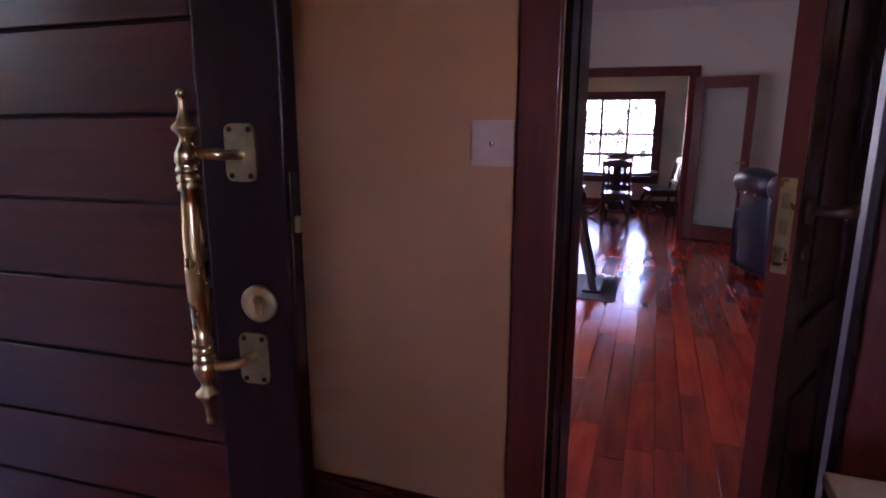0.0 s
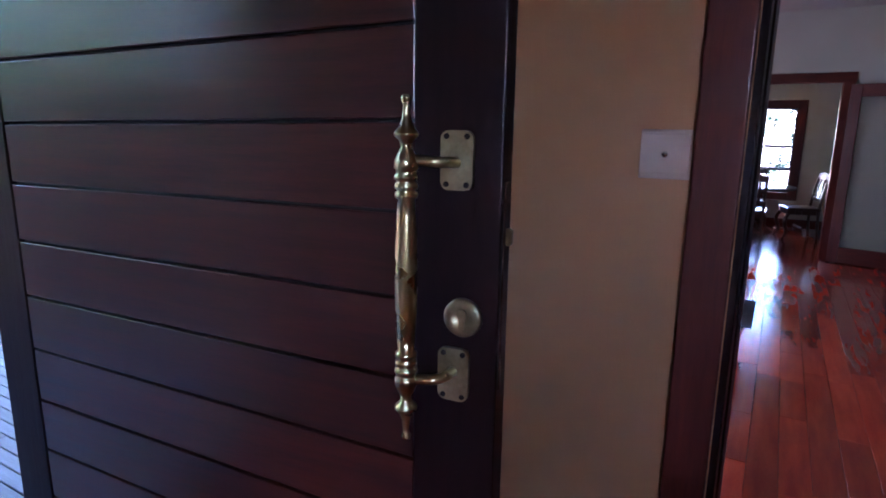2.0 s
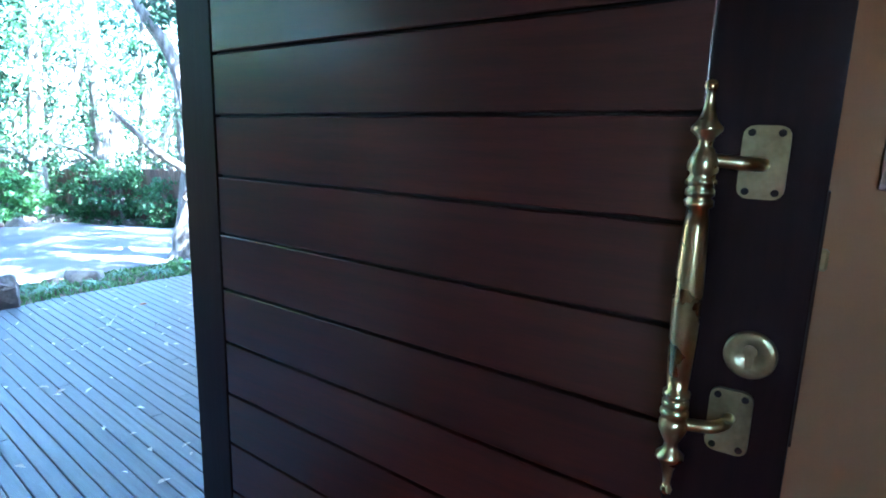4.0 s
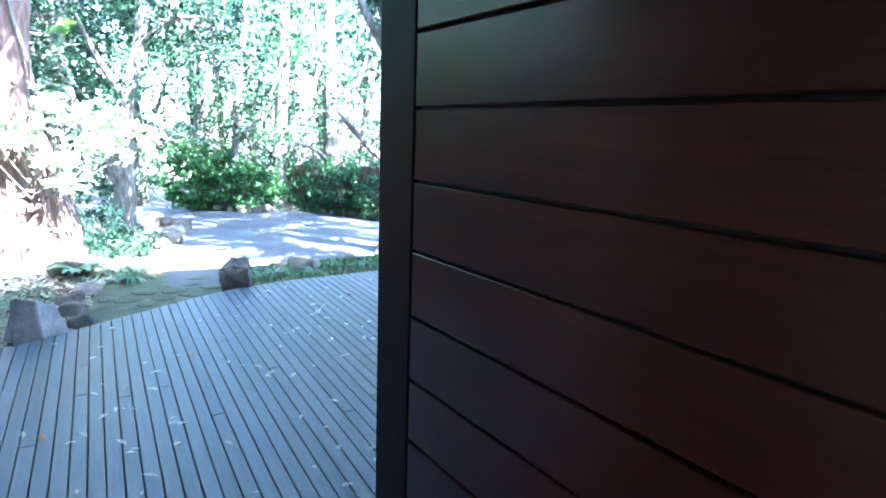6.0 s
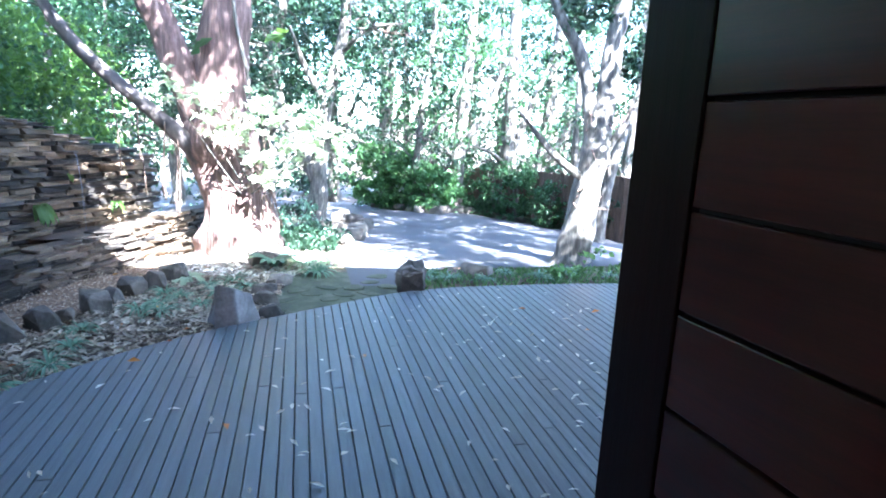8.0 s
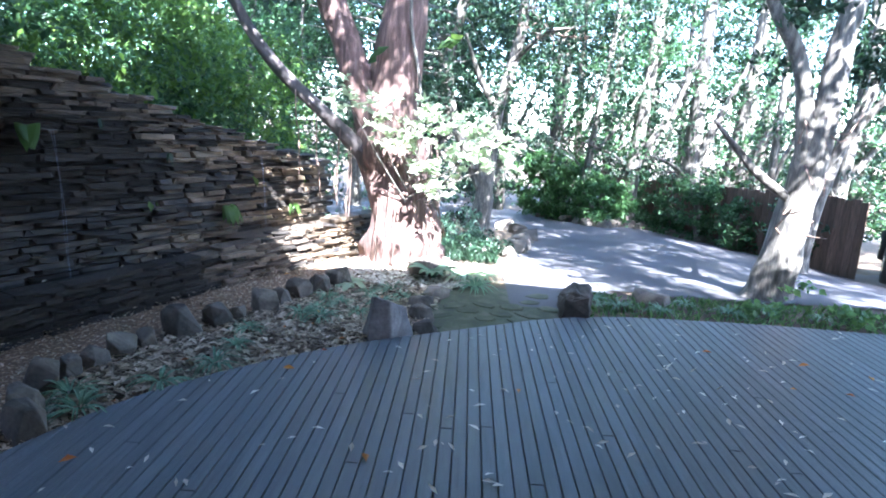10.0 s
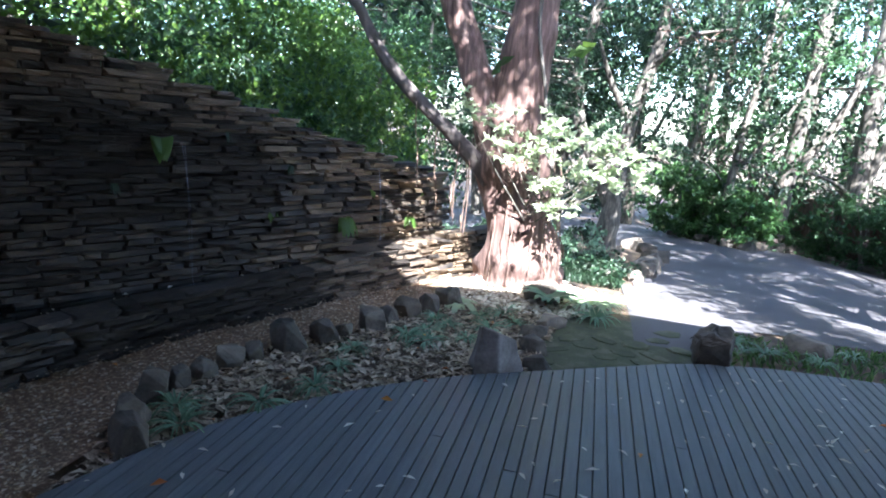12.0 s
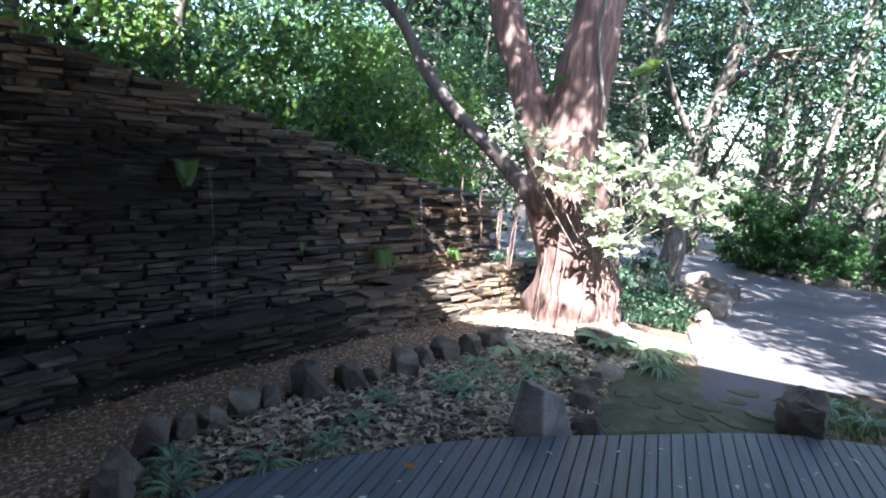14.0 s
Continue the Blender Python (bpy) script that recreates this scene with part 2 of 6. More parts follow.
def box(bm, x0, x1, y0, y1, z0, z1, bevel=0.0, seg=1):
    vs = bmesh.ops.create_cube(bm, size=1)["verts"]
    bmesh.ops.transform(bm, verts=vs, matrix=Matrix.Translation(((x0 + x1) / 2, (y0 + y1) / 2, (z0 + z1) / 2)) @ Matrix.Diagonal((abs(x1 - x0), abs(y1 - y0), abs(z1 - z0), 1)))
    if bevel:
        es = list({e for v in vs for e in v.link_edges})
        bmesh.ops.bevel(bm, geom=es, offset=bevel, segments=seg, profile=0.5, affect="EDGES")
    return bm


def boxes(*specs):
    bm = bmesh.new()
    for s in specs:
        box(bm, *s)
    return bm


def lathe(bm, profile, m=Matrix(), n=20):
    """Turn a profile of (radius, height) about z, placed by m."""
    rings = []
    for r, z in profile:
        rings.append([bm.verts.new(m @ Vector((r * math.cos(a), r * math.sin(a), z))) for a in [2 * math.pi * i / n for i in range(n)]])
    for a, b in zip(rings, rings[1:]):
        for i in range(n):
            bm.faces.new((a[i], a[(i + 1) % n], b[(i + 1) % n], b[i]))
    bm.faces.new(rings[0])
    bm.faces.new(rings[-1])
    return bm


def tube(bm, pts, radii, n=10, wob=0.0, ridges=0, seed=0):
    """A tapering limb along points; wob roughens it, ridges gives it bark furrows."""
    rings, pts = [], [Vector(p) for p in pts]
    for k, p in enumerate(pts):
        d = (pts[min(k + 1, len(pts) - 1)] - pts[max(k - 1, 0)]).normalized()
        u = d.cross(Vector((0.3, 1, 0.05))).normalized()
        v = d.cross(u)
        ring = []
        for i in range(n):
            a = 2 * math.pi * i / n
            r = radii[k]
            if wob:
                r *= 1 + wob * noise.noise(Vector((math.cos(a) * 1.4 + seed, math.sin(a) * 1.4, k * 0.22)))
            if ridges:
                r *= 1 + 0.05 * math.sin(a * ridges + 2 * noise.noise(Vector((a, k * 0.15, seed))))
            ring.append(bm.verts.new(p + (u * math.cos(a) + v * math.sin(a)) * r))
        rings.append(ring)
    for a, b in zip(rings, rings[1:]):
        for i in range(n):
            bm.faces.new((a[i], a[(i + 1) % n], b[(i + 1) % n], b[i]))
    bm.faces.new(rings[0])
    bm.faces.new(rings[-1])
    return bm


def smooth_path(pts, n):
    """Catmull-Rom through points, n samples a span."""
    p = [Vector(q) for q in pts]
    p = [2 * p[0] - p[1]] + p + [2 * p[-1] - p[-2]]
    out = []
    for i in range(1, len(p) - 2):
        for k in range(n):
            t = k / n
            a, b, c, d = p[i - 1:i + 3]
            out.append(0.5 * ((2 * b) + (c - a) * t + (2 * a - 5 * b + 4 * c - d) * t * t + (3 * b - a - 3 * c + d) * t ** 3))
    return out + [p[-2]]


def mesh_arrays(name, co, faces, material):
    """A mesh from numpy arrays: co (n, 3), faces (m, k)."""
    me = bpy.data.meshes.new(name)
    k = faces.shape[1]
    me.vertices.add(len(co))
    me.vertices.foreach_set("co", np.ascontiguousarray(co, dtype=np.float32).ravel())
    me.loops.add(faces.size)
    me.loops.foreach_set("vertex_index", np.ascontiguousarray(faces, dtype=np.int32).ravel())
    me.polygons.add(len(faces))
    me.polygons.foreach_set("loop_start", np.arange(0, faces.size, k, dtype=np.int32))
    me.update(calc_edges=True)
    me.validate()
    me.materials.append(material)
    return me


def leaf_mesh(name, pts, size, material, rng, aspect=0.5, up=0.3, fold=0.18, flat=False, direction=None):
    """Folded leaves of two triangles each at pts; size may be one number or a range."""
    n = len(pts)
    lo, hi = size if isinstance(size, tuple) else (size * 0.7, size * 1.3)
    s = rng.uniform(lo, hi, (n, 1))
    d = rng.normal(size=(n, 3)) if direction is None else direction + 0.4 * rng.normal(size=(n, 3))
    if flat:
        d[:, 2] *= 0.12
    d /= np.linalg.norm(d, axis=1, keepdims=True)
    nr = rng.normal(size=(n, 3)) * (0.18 if flat else 0.8) + np.array([0, 0, 1.0 if flat else up * 2])
    w = np.cross(d, nr)
    w /= np.linalg.norm(w, axis=1, keepdims=True) + 1e-9
    nn = np.cross(w, d)
    base, tip = pts - d * s * 0.5, pts + d * s * 0.5
    mid = pts + nn * s * fold - d * s * 0.05
    co = np.stack([base, mid + w * s * aspect * 0.5, tip, mid - w * s * aspect * 0.5], 1).reshape(-1, 3)
    i = np.arange(n)[:, None] * 4
    faces = np.concatenate([i + [0, 1, 2], i + [0, 2, 3]], 1).reshape(-1, 3)
    return mesh_arrays(name, co, faces, material)


def clumps(rng, centres, per, spread, squash=0.6):
    """Leaf positions round the centres, gathered in sprays of a dozen leaves with gaps between."""
    n = max(1, per // 13)
    c = np.repeat(np.asarray(centres, float), n, 0)
    o = rng.normal(size=c.shape) * spread
    o[:, 2] *= squash
    c = np.repeat(c + o, 13, 0)
    o = rng.normal(size=c.shape) * (0.045 + 0.16 * spread)
    o[:, 2] *= squash
    return c + o


def patchy(c, freq, keep, seed):
    """Only the centres that lie in the masses of a noise field."""
    return np.array([q for q in c if noise.noise(Vector((q[0] * freq, q[1] * freq, q[2] * freq + seed))) > keep])


# ---- the house: walls, floors, ceilings ----
def setting(name, bm, material, label, category):
    return tagged(part(name, bm, material), label, category, kind="structure")


OPEN_Y0, OPEN_Y1, HEAD = -0.70, 0.79, 2.20
XI, XO = -1.78, -2.02                      # inner and outer face of the front wall
setting("wall_front", boxes((XO, XI, -4.2, OPEN_Y0 - 0.06, 0, 2.9), (XO, XI, OPEN_Y1 + 0.15, 3.4, 0, 2.9), (XO, XI, 3.4, 6.6, 0, 0.5), (XO, XI, 3.4, 6.6, 2.2, 2.9), (XO, XI, 6.6, 13.0, 0, 2.9), (XO, XI, OPEN_Y0 - 0.06, OPEN_Y1 + 0.05, HEAD + 0.06, 2.9)), M_TAN, "tan painted front wall of the house", "wall")
setting("wall_hall", boxes((XI, -0.255, 1.66, 2.05, 0, 2.9), (0.515, 3.2, 1.66, 2.05, 0, 2.9), (-0.255, 0.515, 1.66, 2.05, 2.13, 2.9)), M_TAN, "tan painted wall of the entrance hall", "wall")
setting("wall_hall_south", boxes((XI, 0.7, -1.95, -1.8, 0, 2.9), (1.6, 3.2, -1.95, -1.8, 0, 2.9), (0.7, 1.6, -1.95, -1.8, 0, 1.4), (0.7, 1.6, -1.95, -1.8, 2.2, 2.9)), M_TAN, "tan painted side wall of the hall", "wall")
setting("wall_hall_back", boxes((3.2, 3.35, -1.95, 2.05, 0, 2.9)), M_TAN, "tan painted back wall of the hall", "wall")
setting("wall_living_west", boxes((XI + 0.002, XI + 0.05, 2.05, 3.4, 0, 2.9), (XI + 0.002, XI + 0.05, 6.6, 8.27, 0, 2.9), (XI + 0.002, XI + 0.05, 3.4, 6.6, 0, 0.5), (XI + 0.002, XI + 0.05, 3.4, 6.6, 2.2, 2.9)), M_WHITE, "off-white living room wall", "wall")
setting("wall_living_east", boxes((4.2, 4.35, 2.05, 8.27, 0, 2.9), (3.35, 4.35, 1.9, 2.05, 0, 2.9)), M_WHITE, "off-white living room wall", "wall")
setting("wall_dining", boxes((XI, -1.75, 8.27, 8.42, 0, 2.9), (0.37, 4.35, 8.27, 8.42, 0, 2.9), (-1.75, 0.37, 8.27, 8.42, 2.10, 2.9)), M_WHITE, "off-white wall with a wide opening to the dining room", "wall")
WX0, WX1, WZ0, WZ1, WY = -1.85, -0.03, 0.56, 1.90, 11.0
setting("wall_window", boxes((XI - 2, WX0, WY, WY + 0.2, 0, 2.9), (WX1, 4.35, WY, WY + 0.2, 0, 2.9), (WX0, WX1, WY, WY + 0.2, 0, WZ0), (WX0, WX1, WY, WY + 0.2, WZ1, 2.9)), M_WHITE, "cream dining room wall with a wide window", "wall")
setting("wall_dining_east", boxes((4.2, 4.35, 8.42, 11.0, 0, 2.9)), M_WHITE, "off-white dining room wall", "wall")
setting("ceiling", boxes((XO, 4.35, -1.95, 11.2, 2.9, 3.0)), M_CEIL, "plain white plaster ceiling", "ceiling")
# Unseen roof, set by its shadow's edge; the last box is added shade.
setting("roof", boxes((-4.05, 5.2, -4.8, 12.5, 3.05, 3.2), (-4.05, XO, -4.8, 12.5, 3.0, 3.045), (-4.75, -4.052, -4.8, -0.78, 3.05, 3.2)), M_ROOF, "unseen broad house roof with a deep eave, widened to shade the slate wall", "roof")
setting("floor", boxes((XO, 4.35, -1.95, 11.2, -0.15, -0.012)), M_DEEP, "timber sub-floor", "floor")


def skirting(name, x0, x1, y0, y1, h):
    bm = boxes((x0, x1, y0, y1, 0, h - 0.03, 0.002), (x0 + 0.004 if x1 - x0 < 0.05 else x0, x1, y0 + (0.006 if y1 - y0 < 0.05 else 0), y1, h - 0.03, h, 0.006))
    return tagged(part(name, bm, M_TRIMH), "tall red-brown timber skirting board", "baseboard", kind="structure")


skirting("baseboard_hall", XI, -0.38, 1.638, 1.66, 0.235)
skirting("baseboard_dining", -0.0, 4.2, WY - 0.022, WY, 0.14)
skirting("baseboard_dining_low", -1.78, -0.0, WY - 0.022, WY, 0.14)
skirting("baseboard_living", 0.52, 4.2, 8.248, 8.27, 0.14)

# frame of the front doorway
fd = thing("door_frame_front", (-1.8, 0, 0), "dark red-brown timber frame of the front doorway", "door frame", kind="structure")
part("jamb", boxes((-1.93, -1.74, OPEN_Y1, OPEN_Y1 + 0.05, 0, HEAD, 0.004), (-1.765, -1.735, 0.665, OPEN_Y1 - 0.002, 0, HEAD, 0.003)), M_STILE, fd)
part("jamb", boxes((-1.93, -1.74, OPEN_Y0 - 0.06, OPEN_Y0, 0, HEAD, 0.004)), M_STILE, fd)
part("head", boxes((-1.93, -1.74, OPEN_Y0 - 0.06, OPEN_Y1 + 0.05, HEAD, HEAD + 0.06, 0.004)), M_STILE, fd)
part("sill", boxes((-2.04, -1.74, OPEN_Y0, OPEN_Y1, -0.02, 0.012, 0.004)), M_STILE, fd)
part("architrave", boxes((-1.78, -1.752, OPEN_Y0 - 0.15, OPEN_Y0 - 0.062, 0, HEAD + 0.14, 0.006)), M_TRIM, fd)
part("architrave", boxes((-1.78, -1.752, OPEN_Y1 + 0.052, OPEN_Y1 + 0.14, 0, HEAD + 0.14, 0.006)), M_TRIM, fd)

# frame of the inner doorway, with moulded architraves
fi = thing("door_frame_inner", (0.35, 1.66, 0), "polished red-brown timber frame with a moulded architrave", "door frame", kind="structure")
part("architrave", boxes((-0.377, -0.258, 1.636, 1.66, 0, 2.25, 0.007, 3)), M_TRIM, fi)
part("architrave", boxes((0.52, 0.64, 1.636, 1.66, 0, 2.25, 0.007, 3)), M_TRIM, fi)
part("architrave", boxes((-0.258, 0.52, 1.645, 1.66, 2.13, 2.25, 0.003)), M_TRIMH, fi)
part("lining", boxes((-0.262, -0.235, 1.662, 2.06, 0, 2.14, 0.002), (-0.235, -0.228, 1.80, 2.055, 0, 2.10, 0.002)), M_STILE, fi)
part("lining", boxes((0.495, 0.518, 1.655, 2.06, 0, 2.14, 0.002)), M_STILE, fi)
part("lining", boxes((-0.235, 0.495, 1.655, 2.06, 2.10, 2.14, 0.002)), M_STILE, fi)

# opening to the dining room
fo = thing("door_frame_dining", (0.4, 8.27, 0), "red-brown timber frame round the wide dining opening", "door frame", kind="structure")
part("architrave", boxes((0.345, 0.46, 8.24, 8.265, 0, 2.10, 0.004)), M_TRIM, fo)
part("architrave", boxes((-1.86, -1.745, 8.24, 8.265, 0, 2.10, 0.004)), M_TRIM, fo)
part("architrave", boxes((-1.86, 0.47, 8.238, 8.268, 2.08, 2.20, 0.004)), M_TRIMH, fo)
part("lining", boxes((0.345, 0.368, 8.266, 8.44, 0, 2.09, 0.002)), M_TRIM, fo)

# ---- front door leaf, standing open ----
LEAF = Matrix.Translation((-1.710, 0.544, 0)) @ Matrix.Rotation(radians(7.1), 4, "Z")   # x along the leaf, -y faces the camera
LW, LH, LT = 1.223, 2.16, 0.046
door = thing("door_1", (-1.710, 0.544, 0), "open dark-stained timber front door with horizontal grooved boards", "door", kind="structure")
S0, S1 = 0.176, 1.090
part("stile", boxes((0.067, S0, 0, LT, 0.012, LH, 0.003, 2)), M_STILE, door, "dark stile on the hinge side", m=LEAF)
part("stile", boxes((S1, LW, 0, LT, 0.012, LH, 0.003, 2)), M_STILE, door, "dark stile on the lock side", m=LEAF)
part("core", boxes((S0, S1, 0.014, LT - 0.014, 0.012, LH)), M_DEEP, door, m=LEAF)
# hand-cut boards, a little wider towards the lock side
for k in range(-11, 6):
    za, zb = [(1.375 + 0.1196 * j, 1.375 + 0.1320 * j) for j in (k, k + 1)]
    if min(za[0], za[1]) < 0.03:
        continue
    bm = boxes((S0, S1, 0.0012 + random.uniform(0, 0.0012), LT - 0.002, 0, 1, 0.0))
    for v in bm.verts:
        e = 1 if v.co.x > 0.5 else 0
        v.co.z = min(za[e] + 0.0026 if v.co.z < 0.5 else zb[e] - 0.0026, LH)
    bmesh.ops.bevel(bm, geom=bm.edges[:], offset=0.0024, segments=2, profile=0.5, affect="EDGES")
    part("board", bm, M_DOOR, door, m=LEAF)
for z in (0.25, 1.1, 1.9):
    hg = bmesh.new()
    lathe(hg, [(0.008, -0.05), (0.008, 0.05)], LEAF @ Matrix.Translation((0.050, LT + 0.004, z)), 12)
    part("hinge", hg, M_BRASSD, door, "brass butt hinge", smooth=True)


# pull handle, lock cylinder and lock face
def pull_handle(parent):
    HX, HY = 1.103, -0.051               # the bar's axis on the leaf
    prof = [(0.0001, 0.0), (0.006, 0.002), (0.0075, 0.008), (0.005, 0.013), (0.0042, 0.016), (0.006, 0.032), (0.010, 0.044), (0.0165, 0.051), (0.0165, 0.055), (0.009, 0.062), (0.0075, 0.070), (0.012, 0.079), (0.0160, 0.088), (0.0165, 0.098), (0.0145, 0.101),
            (0.0145, 0.106), (0.0165, 0.108), (0.0165, 0.113), (0.012, 0.116), (0.0155, 0.119), (0.0155, 0.125), (0.012, 0.128), (0.0155, 0.131), (0.0155, 0.137), (0.0115, 0.140)]
    L, ztop = 0.497, 1.541
    mid = [(0.0118 + 0.0042 * math.sin(math.pi * t), 0.14 + (L - 0.28) * t) for t in [i / 10 for i in range(1, 10)]]
    full = prof + mid + [(r, L - z) for r, z in reversed(prof)]
    bm = bmesh.new()
    lathe(bm, full, LEAF @ Matrix.Translation((HX, HY, ztop - L)), 24)
    bar = part("pull_handle", bm, M_BRASS, parent, "turned brass pull handle with finials", smooth=True)
    for z, up in ((1.454, 1), (1.140, -1)):
        bm = bmesh.new()
        pts = smooth_path([(HX, HY, z), (HX + 0.016, HY + 0.006, z), (HX + 0.040, -0.040, z - 0.002 * up), (HX + 0.052, -0.024, z - 0.003 * up), (HX + 0.055, -0.004, z - 0.004 * up)], 4)
        tube(bm, [LEAF @ p for p in pts], [0.0075] * len(pts), 12)
        arm = part("arm", bm, M_BRASS, bar, "", smooth=True)
        bm = bmesh.new()
        box(bm, HX + 0.031, HX + 0.079, -0.007, 0.0, z - 0.042, z + 0.040, 0.0)
        vert = [e for e in bm.edges if abs(e.verts[0].co.y - e.verts[1].co.y) > 0.004]
        bmesh.ops.bevel(bm, geom=vert, offset=0.012, segments=4, profile=0.5, affect="EDGES")
        part("mounting_plate", bm, M_BRASSD, bar, "tarnished brass mounting plate", m=LEAF)
        for sx in (0.040, 0.070):
            for sz in (-0.034, 0.032):
                bm = bmesh.new()
                lathe(bm, [(0.0042, 0), (0.0042, 0.0012), (0.002, 0.002)], LEAF @ Matrix.Translation((HX + sx, -0.007, z + sz)) @ Matrix.Rotation(radians(90), 4, "X"), 10)
                part("screw", bm, M_DEEP, bar)


pull_handle(door)
bm = bmesh.new()
AX = LEAF @ Matrix.Translation((1.171, 0, 1.228)) @ Matrix.Rotation(radians(90), 4, "X")
lathe(bm, [(0.029, 0), (0.029, 0.006), (0.026, 0.0085), (0.0135, 0.0088), (0.0125, 0.0075), (0.0001, 0.0075)], AX, 32)
rose = part("lock_rose", bm, M_BRASSD, door, "round brass lock rose", smooth=True)
bm = bmesh.new()
lathe(bm, [(0.0075, 0.007), (0.0075, 0.0105), (0.0001, 0.011)], AX @ Matrix.Translation((0, 0.006, 0)), 16)
box_m = boxes((-0.004, 0.004, -0.017, -0.0, 0.006, 0.0098))
bmesh.ops.transform(box_m, matrix=AX, verts=box_m.verts)
tmp = bpy.data.meshes.new("cylinder")
box_m.to_mesh(tmp)
bm.from_mesh(tmp)
part("lock_cylinder", bm, M_BRASSD, rose)
part("lock_face", boxes((LW - 0.001, LW + 0.0025, 0.010, 0.032, 1.12, 1.425, 0.001)), M_BRONZE, door, "narrow dark bronze lock face plate", m=LEAF)
part("latch_bolt", boxes((LW, LW + 0.010, 0.014, 0.028, 1.335, 1.36, 0.003)), M_BRASS, door, m=LEAF)

# bell push on the tan wall
bell = thing("bell_push", (-0.447, 1.66, 1.372), "cream plastic wall plate with one round button", "switch")
part("plate", boxes((-0.513, -0.381, 1.648, 1.659, 1.371, 1.503, 0.004, 3), (-0.511, -0.383, 1.641, 1.649, 1.386, 1.492, 0.003, 2)), M_PLATE, bell)
bm = bmesh.new()
lathe(bm, [(0.0085, 0), (0.0085, 0.003), (0.0065, 0.005), (0.0001, 0.0055)], Matrix.Translation((-0.447, 1.641, 1.437)) @ Matrix.Rotation(radians(90), 4, "X"), 16)
part("button", bm, M_CHROME, bell, "small round button", smooth=True)

# inner door leaf, ajar, with lock face and lever
IL = Matrix.Translation((0.24, 1.13, 0)) @ Matrix.Rotation(radians(65), 4, "Z")
idr = thing("door_2", (0.47, 1.63, 0), "dark red-brown panelled inner door standing ajar", "door", kind="structure")
part("stile", boxes((0.006, 0.115, 0, 0.042, 0.01, 2.09, 0.003)), M_STILE, idr, m=IL)
# Redder than the stiles, put on for the light that strikes this edge.
part("edge_lipping", boxes((0, 0.0055, 0.001, 0.041, 0.01, 2.09, 0.001)), M_TRIM, idr, "thin strip on the door's edge, coloured redder for the light on it", m=IL)
part("stile", boxes((0.44, 0.55, 0, 0.042, 0.01, 2.09, 0.003)), M_STILE, idr, m=IL)
for a, b in ((0.01, 0.22), (0.98, 1.10), (1.97, 2.09)):
    part("rail", boxes((0.115, 0.44, 0.001, 0.041, a, b, 0.003)), M_STILE, idr, m=IL)
for a, b in ((0.22, 0.98), (1.10, 1.97)):
    part("panel", boxes((0.115, 0.44, 0.012, 0.030, a, b), (0.165, 0.39, 0.005, 0.013, a + 0.05, b - 0.05, 0.006)), M_STILE, idr, m=IL)
part("lock_face", boxes((-0.0025, 0.0008, 0.008, 0.034, 1.235, 1.405, 0.001)), M_BRASS, idr, "bright brass lock face plate", m=IL)
for z in (1.255, 1.305, 1.352):
    part("latch_slot", boxes((-0.0045, -0.002, 0.014, 0.028, z, z + 0.028, 0.001)), M_BRASSD, idr, m=IL)
for z, r in ((1.345, 0.026), (1.262, 0.020)):
    bm = bmesh.new()
    lathe(bm, [(r, 0), (r, 0.006), (r * 0.7, 0.009), (0.0001, 0.009)], IL @ Matrix.Translation((0.06, 0, z)) @ Matrix.Rotation(radians(90), 4, "X"), 20)
    part("rose", bm, M_BRONZE, idr, smooth=True)
bm = bmesh.new()
pts = smooth_path([(0.06, -0.005, 1.345), (0.06, -0.045, 1.345), (0.085, -0.055, 1.345), (0.13, -0.055, 1.340), (0.175, -0.052, 1.343)], 4)
tube(bm, [IL @ p for p in pts], [0.008, 0.008, 0.008, 0.008] + [0.009 + 0.003 * math.sin(i) for i in range(len(pts) - 4)], 12)
part("lever", bm, M_BRONZE, idr, "curved dark bronze lever handle", smooth=True)

# ---- deck ----
EDGE = [(-2.1, -2.3), (-1.85, -3.2), (-1.66, -3.87), (-1.39, -4.22), (-0.98, -4.66), (-0.48, -5.05), (-0.2, -5.2), (0.92, -5.83), (1.5, -5.97), (2.6, -6.0), (3.7, -5.93), (5.5, -5.6), (8.0, -5.2)]


def deck_edge(y):
    """The deck's curved rim, its corners eased."""
    return float(np.mean([np.interp(y + o, [e[0] for e in EDGE], [e[1] for e in EDGE]) for o in (-0.2, -0.1, 0.0, 0.1, 0.2)]))


setting("deck_frame", boxes(*[(deck_edge(y) + 0.10, -2.1, y, y + 0.2, -0.17, -0.045) for y in np.arange(-1.9, 7.6, 0.2)]), M_DEEP, "timber framing under the deck, near-black for the shade in its gaps", "deck frame")
WALL_LINE = ((-7.80, -1.43), (-5.28, -2.77))


def behind_wall(x, y):
    """Distance behind the line of the stone wall."""
    (ax, ay), (bx, by) = WALL_LINE
    L = math.hypot(bx - ax, by - ay)
    return ((x - ax) * (by - ay) - (y - ay) * (bx - ax)) / L


LOW = [(-8.05, -0.93), (-7.0, -1.46), (-5.88, -2.0), (-5.25, -2.29), (-4.76, -2.52), (-4.3, -2.69), (-3.9, -2.80), (-2.6, -3.1)]


def low_y(x):
    return float(np.interp(x, [p[0] for p in LOW], [p[1] for p in LOW]))


